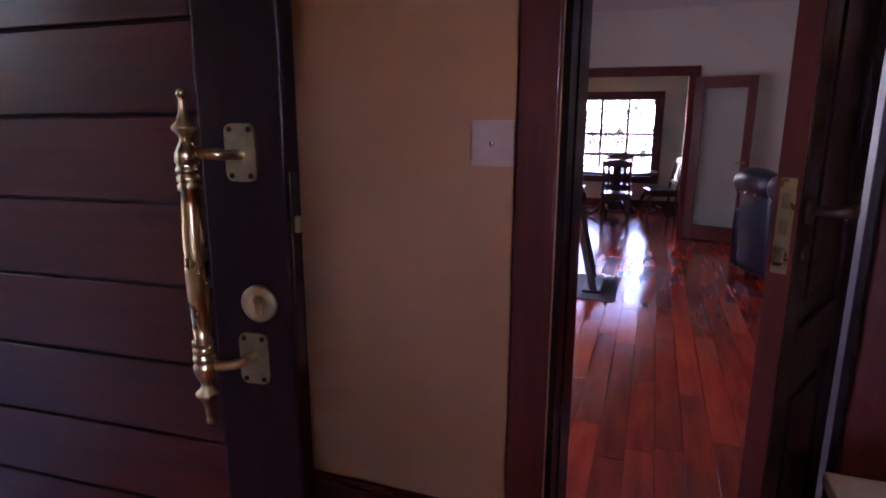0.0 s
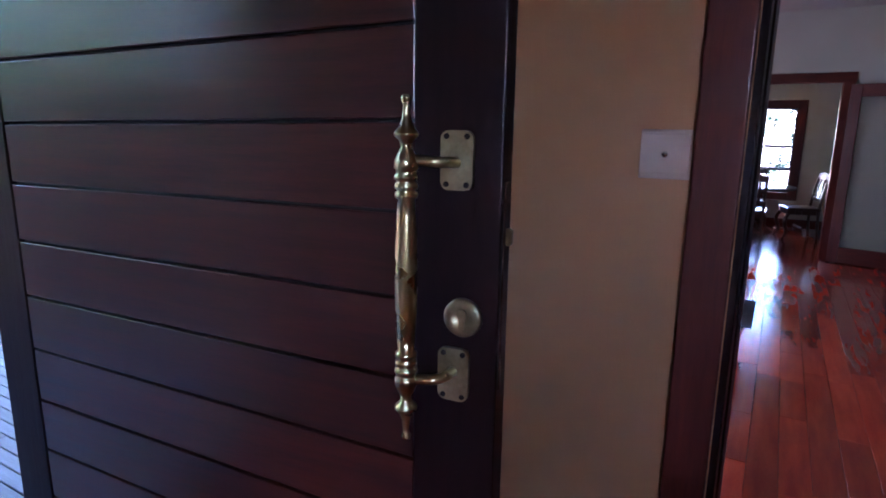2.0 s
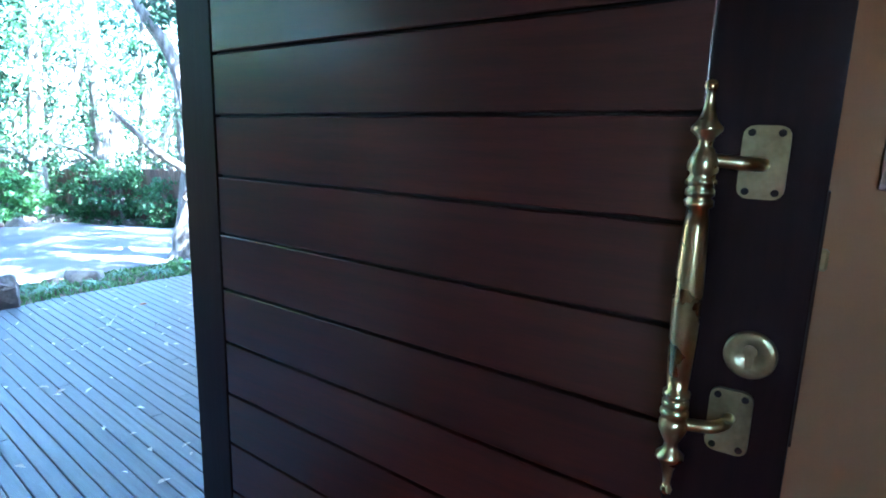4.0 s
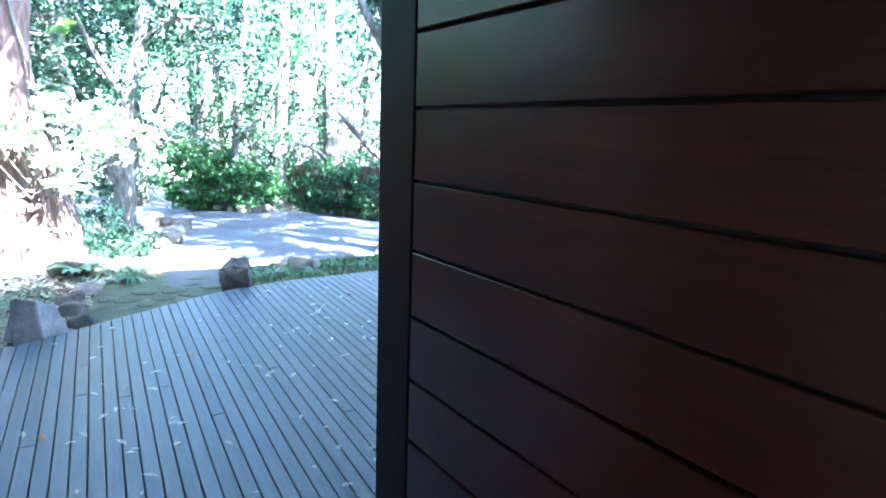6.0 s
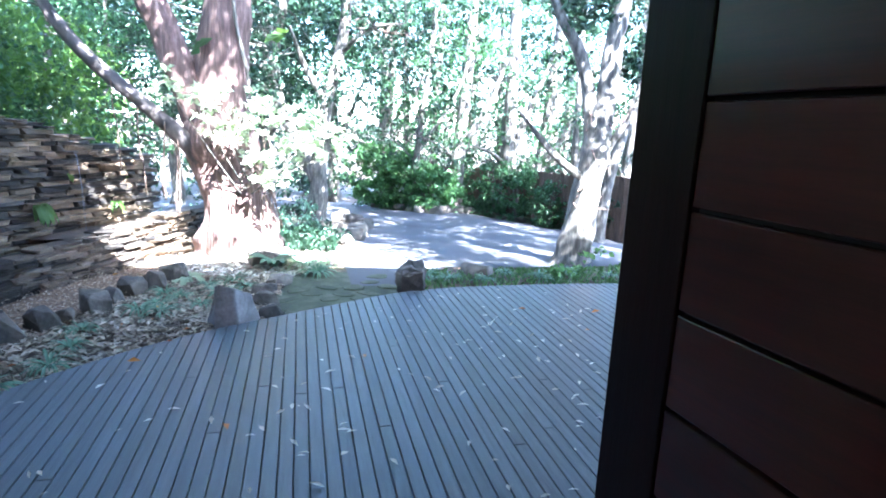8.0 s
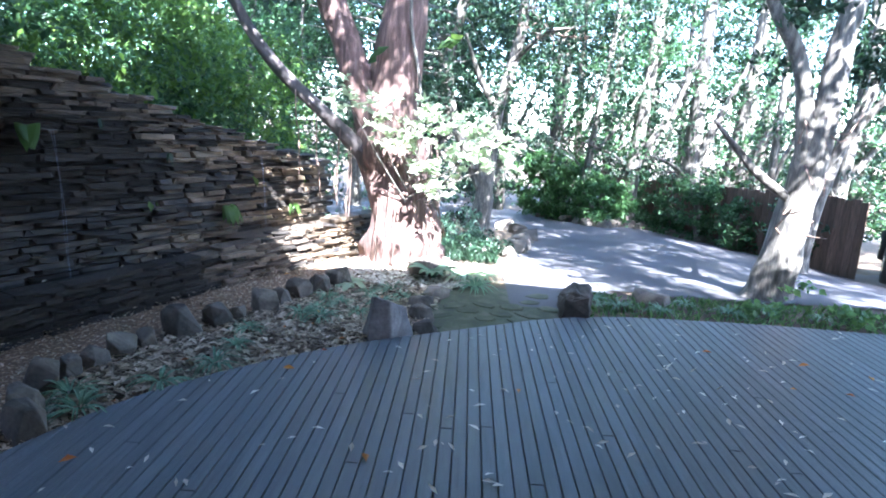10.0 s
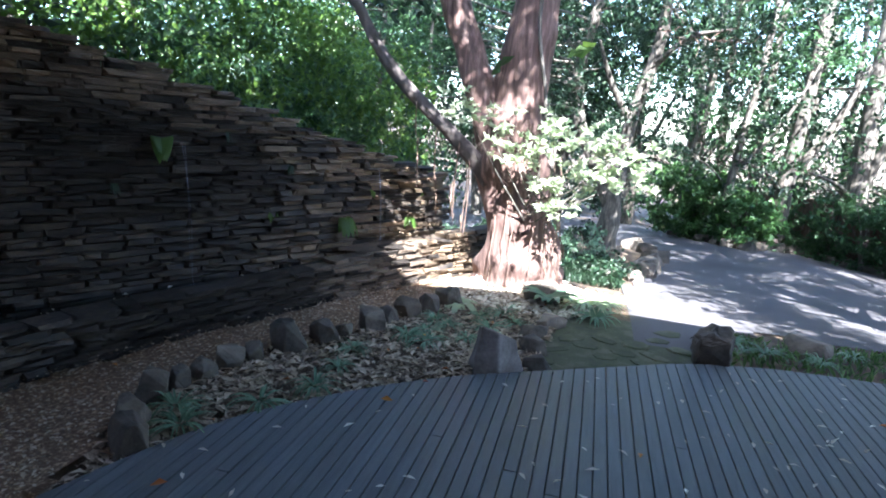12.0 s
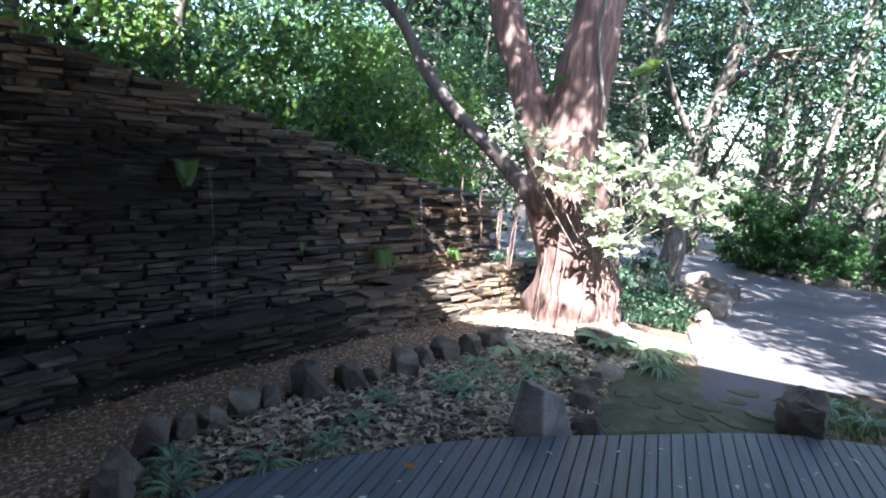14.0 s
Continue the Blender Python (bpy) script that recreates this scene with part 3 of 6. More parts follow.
def ground_z(x, y):
    d = max(0.0, -x - 6.5)
    z = -0.055 - 0.085 * min(d, 15) - 0.02 * max(0, min(d - 15, 40))
    bh = behind_wall(x, y)
    if x > -9.5 and bh > 0.05:
        k = min(1, max(0, (x + 9.5) / 1.5))
        z = z * (1 - k) + k * min(0.2 + 0.42 * bh, 3.0)
    elif x <= -9.5 and y < -5:
        z += min(1.6, 0.25 * (-5 - y))
    z -= 0.12 * min(4.0, max(0.0, y - 4.0)) * min(1.0, max(0.0, (-x - 7) / 2))
    z += 0.20 * math.exp(-((x + 7.6) ** 2 + (y + 0.45) ** 2) / 0.55)
    z += 0.14 * math.exp(-(((x + 11.9) / 1.5) ** 2 + ((y + 0.2) / 1.2) ** 2) ** 2)
    z += 0.035 * noise.noise(Vector((x * 0.9, y * 0.9, 0))) * min(1, d + 0.2)
    if x > -6.2 and y > -2.0 and x > deck_edge(y) - 0.05:
        z = min(z, -0.2)
    return z


def sheet(name, inside, x0, x1, y0, y1, step, dz, material, label, category):
    """A ground covering on a grid, where inside(x, y) holds; it follows the ground."""
    xs, ys = np.arange(x0, x1 + 1e-6, step), np.arange(y0, y1 + 1e-6, step)
    co = np.array([(x, y, ground_z(x, y) + dz) for x in xs for y in ys])
    ny, fs = len(ys), []
    for i in range(len(xs) - 1):
        for j in range(ny - 1):
            if inside((xs[i] + xs[i + 1]) / 2, (ys[j] + ys[j + 1]) / 2):
                fs.append((i * ny + j, (i + 1) * ny + j, (i + 1) * ny + j + 1, i * ny + j + 1))
    me = mesh_arrays(name, co, np.array(fs), material)
    bm = bmesh.new()
    bm.from_mesh(me)
    bmesh.ops.delete(bm, geom=[v for v in bm.verts if not v.link_faces], context="VERTS")
    bm.to_mesh(me)
    bm.free()
    me.polygons.foreach_set("use_smooth", [True] * len(me.polygons))
    return tagged(new(name, me), label, category, kind="structure")


def spaced(a, b, fine0, fine1, step, grow=1.35):
    """Coordinates that are close together between fine0 and fine1 and widen outwards."""
    v = list(np.arange(fine0, fine1 + 1e-6, step))
    s = step
    while v[-1] < b:
        s *= grow
        v.append(v[-1] + s)
    s = step
    while v[0] > a:
        s *= grow
        v.insert(0, v[0] - s)
    return v


gx, gy = spaced(-300, 150, -18, -2.1, 0.2), spaced(-200, 200, -7, 8, 0.2)
co = np.array([(x, y, ground_z(x, y) if x < -2.0 or y < -4.5 or y > 13 else -0.35) for x in gx for y in gy])
ii, jj = np.meshgrid(np.arange(len(gx) - 1), np.arange(len(gy) - 1), indexing="ij")
q = (ii * len(gy) + jj).ravel()
gme = mesh_arrays("ground", co, np.stack([q, q + len(gy), q + len(gy) + 1, q + 1], 1), M_SOIL)
gme.polygons.foreach_set("use_smooth", [True] * len(gme.polygons))
tagged(new("ground", gme), "brown leafy garden soil reaching into the distance", "ground", kind="structure")


FAR_EDGE = [(-14, -19.5), (-4, -20.5), (0, -23), (1.3, -22.5), (2.2, -18.5), (2.9, -16.4), (3.5, -15.3), (4.2, -16.4), (5.0, -16.9), (5.8, -15.6), (6.4, -14.2), (7.0, -13.2), (8.0, -13.2), (18, -13)]


def on_drive(x, y):
    n = 0.22 * noise.noise(Vector((x * 0.8, y * 0.8, 4)))
    if x < float(np.interp(y, [e[0] for e in FAR_EDGE], [e[1] for e in FAR_EDGE])) + n:
        return False
    if y > 1.15 and x > -7.0 + 0.6 * n:
        return False
    if x > -8.4:
        return y > 0.60 + 0.5 * n
    if x > -13.4:                       # the stone-edged bed round the forked tree
        return y > np.interp(x, [-13.4, -12.6, -12.0, -11.0, -10.0, -9.4, -8.4], [0.6, 1.20, 1.30, 1.20, 1.0, 0.85, 0.62]) + 0.3 * n
    return True


sheet("driveway", on_drive, -23.6, -6.2, -12, 14, 0.15, 0.014, M_ASPHALT, "grey asphalt driveway dappled with sun and shade", "driveway")


def on_gravel(x, y):
    b = np.interp(x, [-7.0, -6.43, -5.7, -5.08, -4.7, -4.16, -3.8, -3.4], [-0.75, -0.98, -1.34, -1.72, -1.93, -2.06, -1.95, -1.85])
    return low_y(x) - 0.1 < y < b - 0.02


sheet("gravel_strip", on_gravel, -7.4, -2.4, -3.6, -0.6, 0.08, 0.03, M_GRAVEL, "brown gravel strip along the stone wall", "gravel")


# ---- stacked slate walls ----
def stone_shapes(n, seed, mats):
    """A few rough-edged stones in a unit box, to be scaled; the front faces -y."""
    out, r = [], random.Random(seed)
    for k in range(n):
        bm = bmesh.new()
        box(bm, -0.5, 0.5, -0.5, 0.5, -0.5, 0.5)
        es = [e for e in bm.edges if all(v.co.y < 0 for v in e.verts)]
        bmesh.ops.bevel(bm, geom=es, offset=0.09, segments=1, profile=0.5, affect="EDGES")
        for v in bm.verts:
            v.co += Vector((r.uniform(-0.05, 0.05), r.uniform(-0.16, 0.10) if v.co.y < 0 else 0, r.uniform(-0.10, 0.10)))
        me = bpy.data.meshes.new("stone")
        bmesh.ops.recalc_face_normals(bm, faces=bm.faces)
        bm.to_mesh(me)
        bm.free()
        me.materials.append(mats[k % len(mats)])
        out.append(me)
    return out


SLATES = stone_shapes(18, 3, [M_SLATE, M_SLATE, M_SLATEB, M_SLATE, M_SLATE, M_SLATE])


def stacked_wall(name, line, z0, top, label, near, course=(0.020, 0.052), length=(0.08, 0.34), depth=0.16, seed=1):
    """Dry-stacked courses along a ground line. near(x) picks the stretch whose stones are parts."""
    r = random.Random(seed)
    w = thing(name, (*line[0], z0), label, "wall", kind="structure")
    P = [Vector((x, y, 0)) for x, y in line]
    seg = [(b - a).length for a, b in zip(P, P[1:])]
    total = sum(seg)

    def at(s):
        for a, b, L in zip(P, P[1:], seg):
            if s <= L or b is P[-1]:
                d = (b - a).normalized()
                return a + d * s, d
            s -= L
    joined, z, count = [], z0, 0
    zmax = max(top(at(total * k / 40)[0].x) for k in range(41))
    while z < zmax:
        h = r.uniform(*course)
        s = -r.uniform(0, 0.2)
        while s < total:
            L = r.uniform(*length) * (1.25 if h > 0.04 else 1)
            p, d = at(min(max(s + L / 2, 0), total))
            t = top(p.x) + 0.03 * noise.noise(Vector((p.x * 3, 0, 7)))
            if z + h * 0.6 < t:
                out = r.uniform(-0.030, 0.012) + (r.random() < 0.10) * 0.020
                n = Vector((d.y, -d.x, 0))
                if n.y < 0:
                    n = -n
                c = p + n * (out - depth / 2) + Vector((0, 0, z + h / 2))
                yaw = math.atan2(-n.x, n.y) + math.pi + r.gauss(0, 0.03)
                m = Matrix.LocRotScale(c, Euler((r.gauss(0, 0.025), r.gauss(0, 0.018), yaw)), (L * 0.985, depth, h * 0.93))
                # Rusty stone near the top; past x = -5.9 it also imitates sunlit stone.
                warm = z > 0.5 and t - z < 0.16 + 0.20 * (1 + noise.noise(Vector((p.x * 1.5, 0, 3)))) and r.random() < 0.72 or p.x < -5.9 and r.random() < (0.65 if z < 0.5 else 0.3)
                me = SLATES[r.choice((2, 8, 14))] if warm else SLATES[r.choice((0, 1, 3, 4, 5, 6, 7, 9, 10, 11, 12, 13))]
                if near(p.x, z) and count < 300:
                    piece("stone", me, m, w)
                    count += 1
                else:
                    joined.append((me, m))
            s += L
        z += h
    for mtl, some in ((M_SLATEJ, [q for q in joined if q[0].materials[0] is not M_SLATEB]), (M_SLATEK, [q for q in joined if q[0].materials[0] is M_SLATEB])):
        if not some:
            continue
        co, fs, base = [], [], 0
        cache = {}
        for me, m in some:
            if me.name not in cache:
                v = np.array([x.co[:] for x in me.vertices])
                f = [tuple(q.vertices) for q in me.polygons]
                cache[me.name] = (v, f)
            v, f = cache[me.name]
            mm = np.array(m)
            co.append(v @ mm[:3, :3].T + mm[:3, 3])
            fs += [tuple(i + base for i in q) for q in f]
            base += len(v)
        me = bpy.data.meshes.new("stones")
        me.from_pydata(np.concatenate(co).tolist(), [], fs)
        me.materials.append(mtl)
        attach(tagged(new("stones", me), kind="stuff"), w)
    bm = bmesh.new()
    for a, b in zip(P, P[1:]):
        d = (b - a).normalized()
        n = Vector((d.y, -d.x, 0))
        if n.y < 0:
            n = -n
        k = max(2, int((b - a).length / 0.15))
        for i in range(k):
            u, v = a + (b - a) * i / k, a + (b - a) * (i + 1) / k
            ha, hb = top(u.x) - 0.05, top(v.x) - 0.05
            q = [bm.verts.new(x) for x in (u - n * 0.05 + Vector((0, 0, z0 - 0.3)), v - n * 0.05 + Vector((0, 0, z0 - 0.3)), v - n * 0.05 + Vector((0, 0, hb)), u - n * 0.05 + Vector((0, 0, ha)),
                                           u - n * 0.3 + Vector((0, 0, z0 - 0.3)), v - n * 0.3 + Vector((0, 0, z0 - 0.3)), v - n * 0.3 + Vector((0, 0, hb)), u - n * 0.3 + Vector((0, 0, ha)))]
            for f in ((0, 1, 2, 3), (4, 5, 6, 7), (3, 2, 6, 7), (0, 3, 7, 4), (1, 2, 6, 5)):
                bm.faces.new([q[j] for j in f])
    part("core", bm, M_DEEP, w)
    return w


UP_TOP = [(-7.85, 1.00), (-6.74, 1.295), (-6.33, 1.42), (-5.81, 1.62), (-5.12, 1.80), (-4.64, 1.956), (-4.37, 2.05), (-3.0, 2.45)]
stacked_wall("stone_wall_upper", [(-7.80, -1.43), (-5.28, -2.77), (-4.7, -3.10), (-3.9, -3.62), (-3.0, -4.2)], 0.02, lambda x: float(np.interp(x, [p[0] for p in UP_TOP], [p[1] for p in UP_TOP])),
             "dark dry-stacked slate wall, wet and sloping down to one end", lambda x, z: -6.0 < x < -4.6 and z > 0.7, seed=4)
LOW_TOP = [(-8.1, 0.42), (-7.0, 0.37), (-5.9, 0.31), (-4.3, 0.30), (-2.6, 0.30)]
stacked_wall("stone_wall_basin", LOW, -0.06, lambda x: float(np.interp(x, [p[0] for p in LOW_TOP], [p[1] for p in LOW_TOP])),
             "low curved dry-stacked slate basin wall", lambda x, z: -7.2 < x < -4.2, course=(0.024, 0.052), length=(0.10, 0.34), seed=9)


def top_sheet(name, x0, x1, z, material, label, category, kind="structure"):
    """A level surface between the basin wall and the tall wall."""
    bm, a, b = bmesh.new(), [], []
    n = 24
    for i in range(n + 1):
        x = x0 + (x1 - x0) * i / n
        yl = low_y(x) - 0.05
        t = (x - WALL_LINE[0][0]) / (WALL_LINE[1][0] - WALL_LINE[0][0])
        yu = WALL_LINE[0][1] + t * (WALL_LINE[1][1] - WALL_LINE[0][1]) - 0.12
        a.append((x, yl, z)), b.append((x, yu, z))
    lo = [bm.verts.new(p) for p in a + b]
    up = [bm.verts.new((p[0], p[1], p[2] - 0.12)) for p in a + b]
    m = n + 1
    for i in range(n):
        bm.faces.new((lo[i], lo[i + 1], lo[m + i + 1], lo[m + i]))
        bm.faces.new((up[i], up[i + 1], up[m + i + 1], up[m + i]))
        bm.faces.new((lo[i], lo[i + 1], up[i + 1], up[i]))
    return tagged(part(name, bm, material), label, category, kind=kind)


top_sheet("water", -6.55, -2.7, 0.235, M_WATER, "still dark water in the stone basin", "water")
top_sheet("ledge", -8.2, -6.5, 0.345, M_SLATEB, "flat brown slate ledge beside the basin", "ledge")


# ---- rocks ----
def rock(name, loc, size, seed, material, label, category="rock", group="", cuts=18, yaw=0.0, rough=0.05):
    """An angular stone: the hull of scattered points, its edges worn and its faces roughened."""
    r = random.Random(seed)
    bm = bmesh.new()
    for k in range(cuts):
        u = Vector((r.gauss(0, 1), r.gauss(0, 1), r.gauss(0, 1))).normalized()
        bm.verts.new(u / sum(abs(c) ** 5 for c in u) ** 0.2 * r.uniform(0.80, 1.0))
    for sx, sy in ((1, 1), (1, -1), (-1, 1), (-1, -1)):
        bm.verts.new((sx * r.uniform(0.6, 0.95), sy * r.uniform(0.6, 0.95), -0.9))
    bmesh.ops.convex_hull(bm, input=bm.verts)
    bmesh.ops.delete(bm, geom=[v for v in bm.verts if not v.link_faces], context="VERTS")
    bmesh.ops.dissolve_limit(bm, angle_limit=0.12, verts=bm.verts, edges=bm.edges)
    bmesh.ops.bevel(bm, geom=bm.edges[:], offset=0.07, segments=2, profile=0.6, affect="EDGES")
    bmesh.ops.triangulate(bm, faces=bm.faces)
    bmesh.ops.subdivide_edges(bm, edges=[e for e in bm.edges if e.calc_length() > 0.3], cuts=2, use_grid_fill=True)
    bmesh.ops.triangulate(bm, faces=bm.faces)
    for v in bm.verts:
        v.co *= 1 + rough * noise.noise(v.co * 2.6 + Vector((seed, 0, 0))) + 0.5 * rough * noise.noise(v.co * 7 + Vector((seed, 3, 0)))
    bmesh.ops.recalc_face_normals(bm, faces=bm.faces)
    m = Matrix.Rotation(yaw, 4, "Z") @ Matrix.Diagonal((size[0] / 2, size[1] / 2, size[2] / 1.75, 1)) @ Matrix.Translation((0, 0, 0.80))
    me = bpy.data.meshes.new(name)
    bmesh.ops.transform(bm, matrix=m, verts=bm.verts)
    bm.to_mesh(me)
    bm.free()
    me.materials.append(material)
    ob = new(name, me)
    ob.location = loc
    return tagged(ob, label, category, group)


def split_boulder(loc):
    """A wedge of basalt: a broad pale flat face, a dark broken flank, a sloping top."""
    bm = bmesh.new()
    foot = [(0.10, 0.20), (0.14, -0.02), (0.05, -0.19), (-0.13, -0.15), (-0.15, 0.17)]
    top = [(0.02, 0.13, 0.23), (0.065, -0.02, 0.30), (0.01, -0.11, 0.335), (-0.09, -0.09, 0.30), (-0.09, 0.11, 0.22)]
    lo, up = [bm.verts.new((x, y, -0.06)) for x, y in foot], [bm.verts.new(p) for p in top]
    for i in range(5):
        bm.faces.new((lo[i], lo[(i + 1) % 5], up[(i + 1) % 5], up[i]))
    bm.faces.new(up), bm.faces.new(lo)
    bmesh.ops.bevel(bm, geom=bm.edges[:], offset=0.010, segments=2, profile=0.6, affect="EDGES")
    bmesh.ops.triangulate(bm, faces=bm.faces)
    bmesh.ops.subdivide_edges(bm, edges=[e for e in bm.edges if e.calc_length() > 0.05], cuts=3, use_grid_fill=True)
    bmesh.ops.triangulate(bm, faces=bm.faces)
    for v in bm.verts:
        v.co += v.co.normalized() * (0.016 * noise.noise(v.co * 9) + 0.006 * noise.noise(v.co * 30))
    ob = part("boulder", bm, M_ROCK)
    ob.location = loc
    return tagged(ob, "upright grey basalt boulder with a flat face beside the deck", "rock")


split_boulder((-5.24, -0.33, -0.05)).rotation_euler = (0, 0, 0.55)
rock("boulder", (-6.0, 1.12, -0.05), (0.28, 0.31, 0.31), 8, M_ROCKD, "dark brown rounded boulder at the deck's edge", cuts=34, rough=0.12)
rock("boulder", (-6.55, 1.92, -0.10), (0.24, 0.36, 0.20), 12, M_ROCKD, "low dark grey boulder among grass", cuts=24)
BORDER = [(-3.87, -1.93, 0.20), (-4.16, -2.06, 0.21), (-4.33, -2.02, 0.16), (-4.49, -1.98, 0.16), (-4.70, -1.93, 0.20), (-4.85, -1.85, 0.15), (-5.08, -1.73, 0.25), (-5.30, -1.58, 0.20), (-5.46, -1.50, 0.15), (-5.68, -1.37, 0.21), (-5.88, -1.29, 0.16), (-6.06, -1.21, 0.20), (-6.28, -1.09, 0.22), (-6.50, -0.97, 0.26), (-3.72, -1.80, 0.2)]
for k, (x, y, s) in enumerate(BORDER):
    rock("border_stone", (x, y, -0.05), (s * 1.25, s * 0.95, s * 0.85), 20 + k, M_ROCKD, "rough dark stone edging the gravel strip", "stone", "garden edging stones", 18, 0.5 + 0.2 * (k % 4))
for k, (x, y) in enumerate([(-9.2, 0.78), (-9.65, 0.90), (-10.1, 0.98), (-10.55, 1.08), (-11.0, 1.16), (-11.5, 1.22), (-11.95, 1.27), (-12.45, 1.18), (-12.95, 0.95), (-5.42, -0.06), (-5.72, -0.12), (-6.0, -0.16), (-6.3, -0.05)]):
    s = 0.24 + 0.06 * (k % 3) if k < 9 else 0.2
    rock("bed_stone", (x, y, ground_z(x, y) - 0.04), (s * 1.3, s, s * 0.8), 60 + k, M_ROCKD, "mossy grey stone edging a garden bed", "stone", "bed edging stones", 16, k)
rock("boulder", (-6.92, -0.18, -0.06), (0.34, 0.42, 0.30), 33, M_ROCKD, "dark boulder half hidden by fern leaves", cuts=18)
for k in range(16):
    y = 2.3 + k * 0.24 + random.uniform(-0.06, 0.06)
    x = float(np.interp(y, [e[0] for e in FAR_EDGE], [e[1] for e in FAR_EDGE])) - 0.1
    rock("verge_stone", (x, y, ground_z(x, y) - 0.05), (0.36, 0.42, 0.26), 90 + k, M_ROCKD, "rough stone along the driveway's edge", "stone", "verge stones", 16, k)


# ---- trees ----
rng = np.random.default_rng(11)


LIMB_POINTS = {}


def tree(name, loc, limbs, bark, label, sides=16, ridges=7):
    """limbs: (part name, points, radii); returns the thing."""
    t = thing(name, loc, label, "tree")
    LIMB_POINTS[t.name] = []
    for k, (nm, pts, rad, *own) in enumerate(limbs):
        p = smooth_path(pts, 7)
        r = np.interp(np.linspace(0, len(pts) - 1, len(p)), range(len(pts)), rad)
        bm = bmesh.new()
        tube(bm, p, list(r), sides if k < 3 else 8, 0.22, ridges if k < 3 else 0, seed=k * 3.7)
        part(nm, bm, own[0] if own else bark, t, smooth=True)
        LIMB_POINTS[t.name] += [q for q in p if q.z > loc[2] + 1.2]
    return t


def crown(t, centres, per, spread, size, material, name="crown", aspect=0.5, squash=0.6, twigs=40):
    """Leaf sprays, and the thin boughs that carry some of them."""
    pts = clumps(rng, centres, per, spread, squash)
    for c in centres[::max(1, len(centres) // twigs)] if twigs else ():
        c = Vector(c)
        q = min(LIMB_POINTS[t.name], key=lambda p: (p - c).length + (1.0 if p.z > c.z + 0.2 else 0))
        d = (c - q).length
        if 0.3 < d < 4.5:
            bend = Vector((rng.normal(), rng.normal(), rng.normal() * 0.6)) * 0.09 * d
            line = smooth_path([q, q.lerp(c, 0.4) + bend + Vector((0, 0, 0.05 * d)), q.lerp(c, 0.75) - bend * 0.5, c + Vector((0, 0, 0.1))], 3)
            bm = bmesh.new()
            tube(bm, line, list(np.linspace(0.010 + 0.006 * d, 0.005, len(line))), 5)
            part("bough", bm, M_BARKG, t, smooth=True)
    return attach(new(name, leaf_mesh(name, pts, size, material, rng, aspect)), t)


def cloud(n, x, y, z, r=rng):
    return np.stack([r.uniform(*x, n), r.uniform(*y, n), r.uniform(*z, n)], 1)


t1 = tree("tree", (-7.45, -0.5, 0.0), [
    ("trunk", [(-7.45, -0.48, -0.15), (-7.43, -0.48, 0.10), (-7.40, -0.50, 0.45), (-7.36, -0.56, 0.95), (-7.33, -0.64, 1.30), (-7.30, -0.60, 1.70), (-7.30, -0.54, 2.24), (-7.30, -0.486, 2.78), (-7.3, -0.30, 5.0), (-7.1, 0.0, 7.5)],
     [0.50, 0.43, 0.36, 0.335, 0.33, 0.245, 0.225, 0.205, 0.15, 0.05]),
    ("limb", [(-7.38, -0.70, 1.15), (-7.32, -0.86, 1.55), (-7.30, -1.08, 2.14), (-7.30, -1.32, 2.79), (-7.3, -1.8, 4.5), (-7.2, -2.2, 6.5)], [0.19, 0.155, 0.14, 0.13, 0.10, 0.04]),
    ("limb", [(-7.25, -0.80, 1.02), (-7.20, -1.01, 1.26), (-7.20, -1.29, 1.51), (-7.20, -1.69, 1.86), (-7.20, -2.01, 2.25), (-7.18, -2.17, 2.54), (-7.1, -2.38, 2.80), (-6.7, -3.2, 3.9)], [0.10, 0.075, 0.066, 0.060, 0.054, 0.050, 0.046, 0.03], M_BARKL),
    ("branch", [(-7.3, -0.5, 3.4), (-6.4, 0.4, 4.4), (-5.0, 0.0, 5.4)], [0.08, 0.05, 0.02]),
    ("branch", [(-7.3, -1.5, 3.8), (-5.9, -1.7, 4.6), (-4.2, -1.3, 5.4)], [0.08, 0.05, 0.02])],
    M_BARK, "large reddish-barked tree with twin trunks and hanging roots")
# Most of these clouds are unseen foliage added to shade trunk, wall and slope.
cc = np.concatenate([cloud(70, (-9.8, -5.5), (-3.8, 1.2), (3.6, 7.5)), cloud(46, (-5.2, -3.6), (-0.3, 1.5), (4.6, 6.5)), cloud(54, (-5.2, -1.4), (-7.5, -3.0), (4.7, 6.6)), cloud(70, (-7.0, -3.6), (-2.0, 2.3), (5.4, 7.7)), cloud(52, (-5.3, -4.0), (-2.7, -0.55), (2.95, 5.2)), cloud(24, (-8.5, -6.5), (-3.2, -1.4), (2.9, 4.2))])
crown(t1, cc, 104, 0.34, (0.07, 0.13), M_LEAFD)
# Added above the view to keep the sun off the slate wall.
crown(t1, cloud(66, (-5.3, -4.0), (-2.8, -0.75), (2.95, 4.6)), 55, 0.28, (0.12, 0.2), M_LEAFD, "upper_crown")
# hanging roots down the trunk
for k in range(14):
    a = rng.uniform(-0.6, 1.6)
    r0 = 0.37 + rng.uniform(0, 0.03)
    z1, z0 = rng.uniform(0.7, 1.35), rng.uniform(-0.02, 0.35)
    pts = [(-7.37 + math.cos(a) * (r0 + 0.10 * (1 - q) ** 2) + rng.normal() * 0.008, -0.54 + math.sin(a) * (r0 + 0.10 * (1 - q) ** 2) + rng.normal() * 0.012, z0 + (z1 - z0) * q) for q in np.linspace(0, 1, 7)]
    bm = bmesh.new()
    tube(bm, pts, [0.003 + rng.uniform(0, 0.0035)] * 7, 5)
    part("root", bm, M_ROOT, t1, smooth=True)
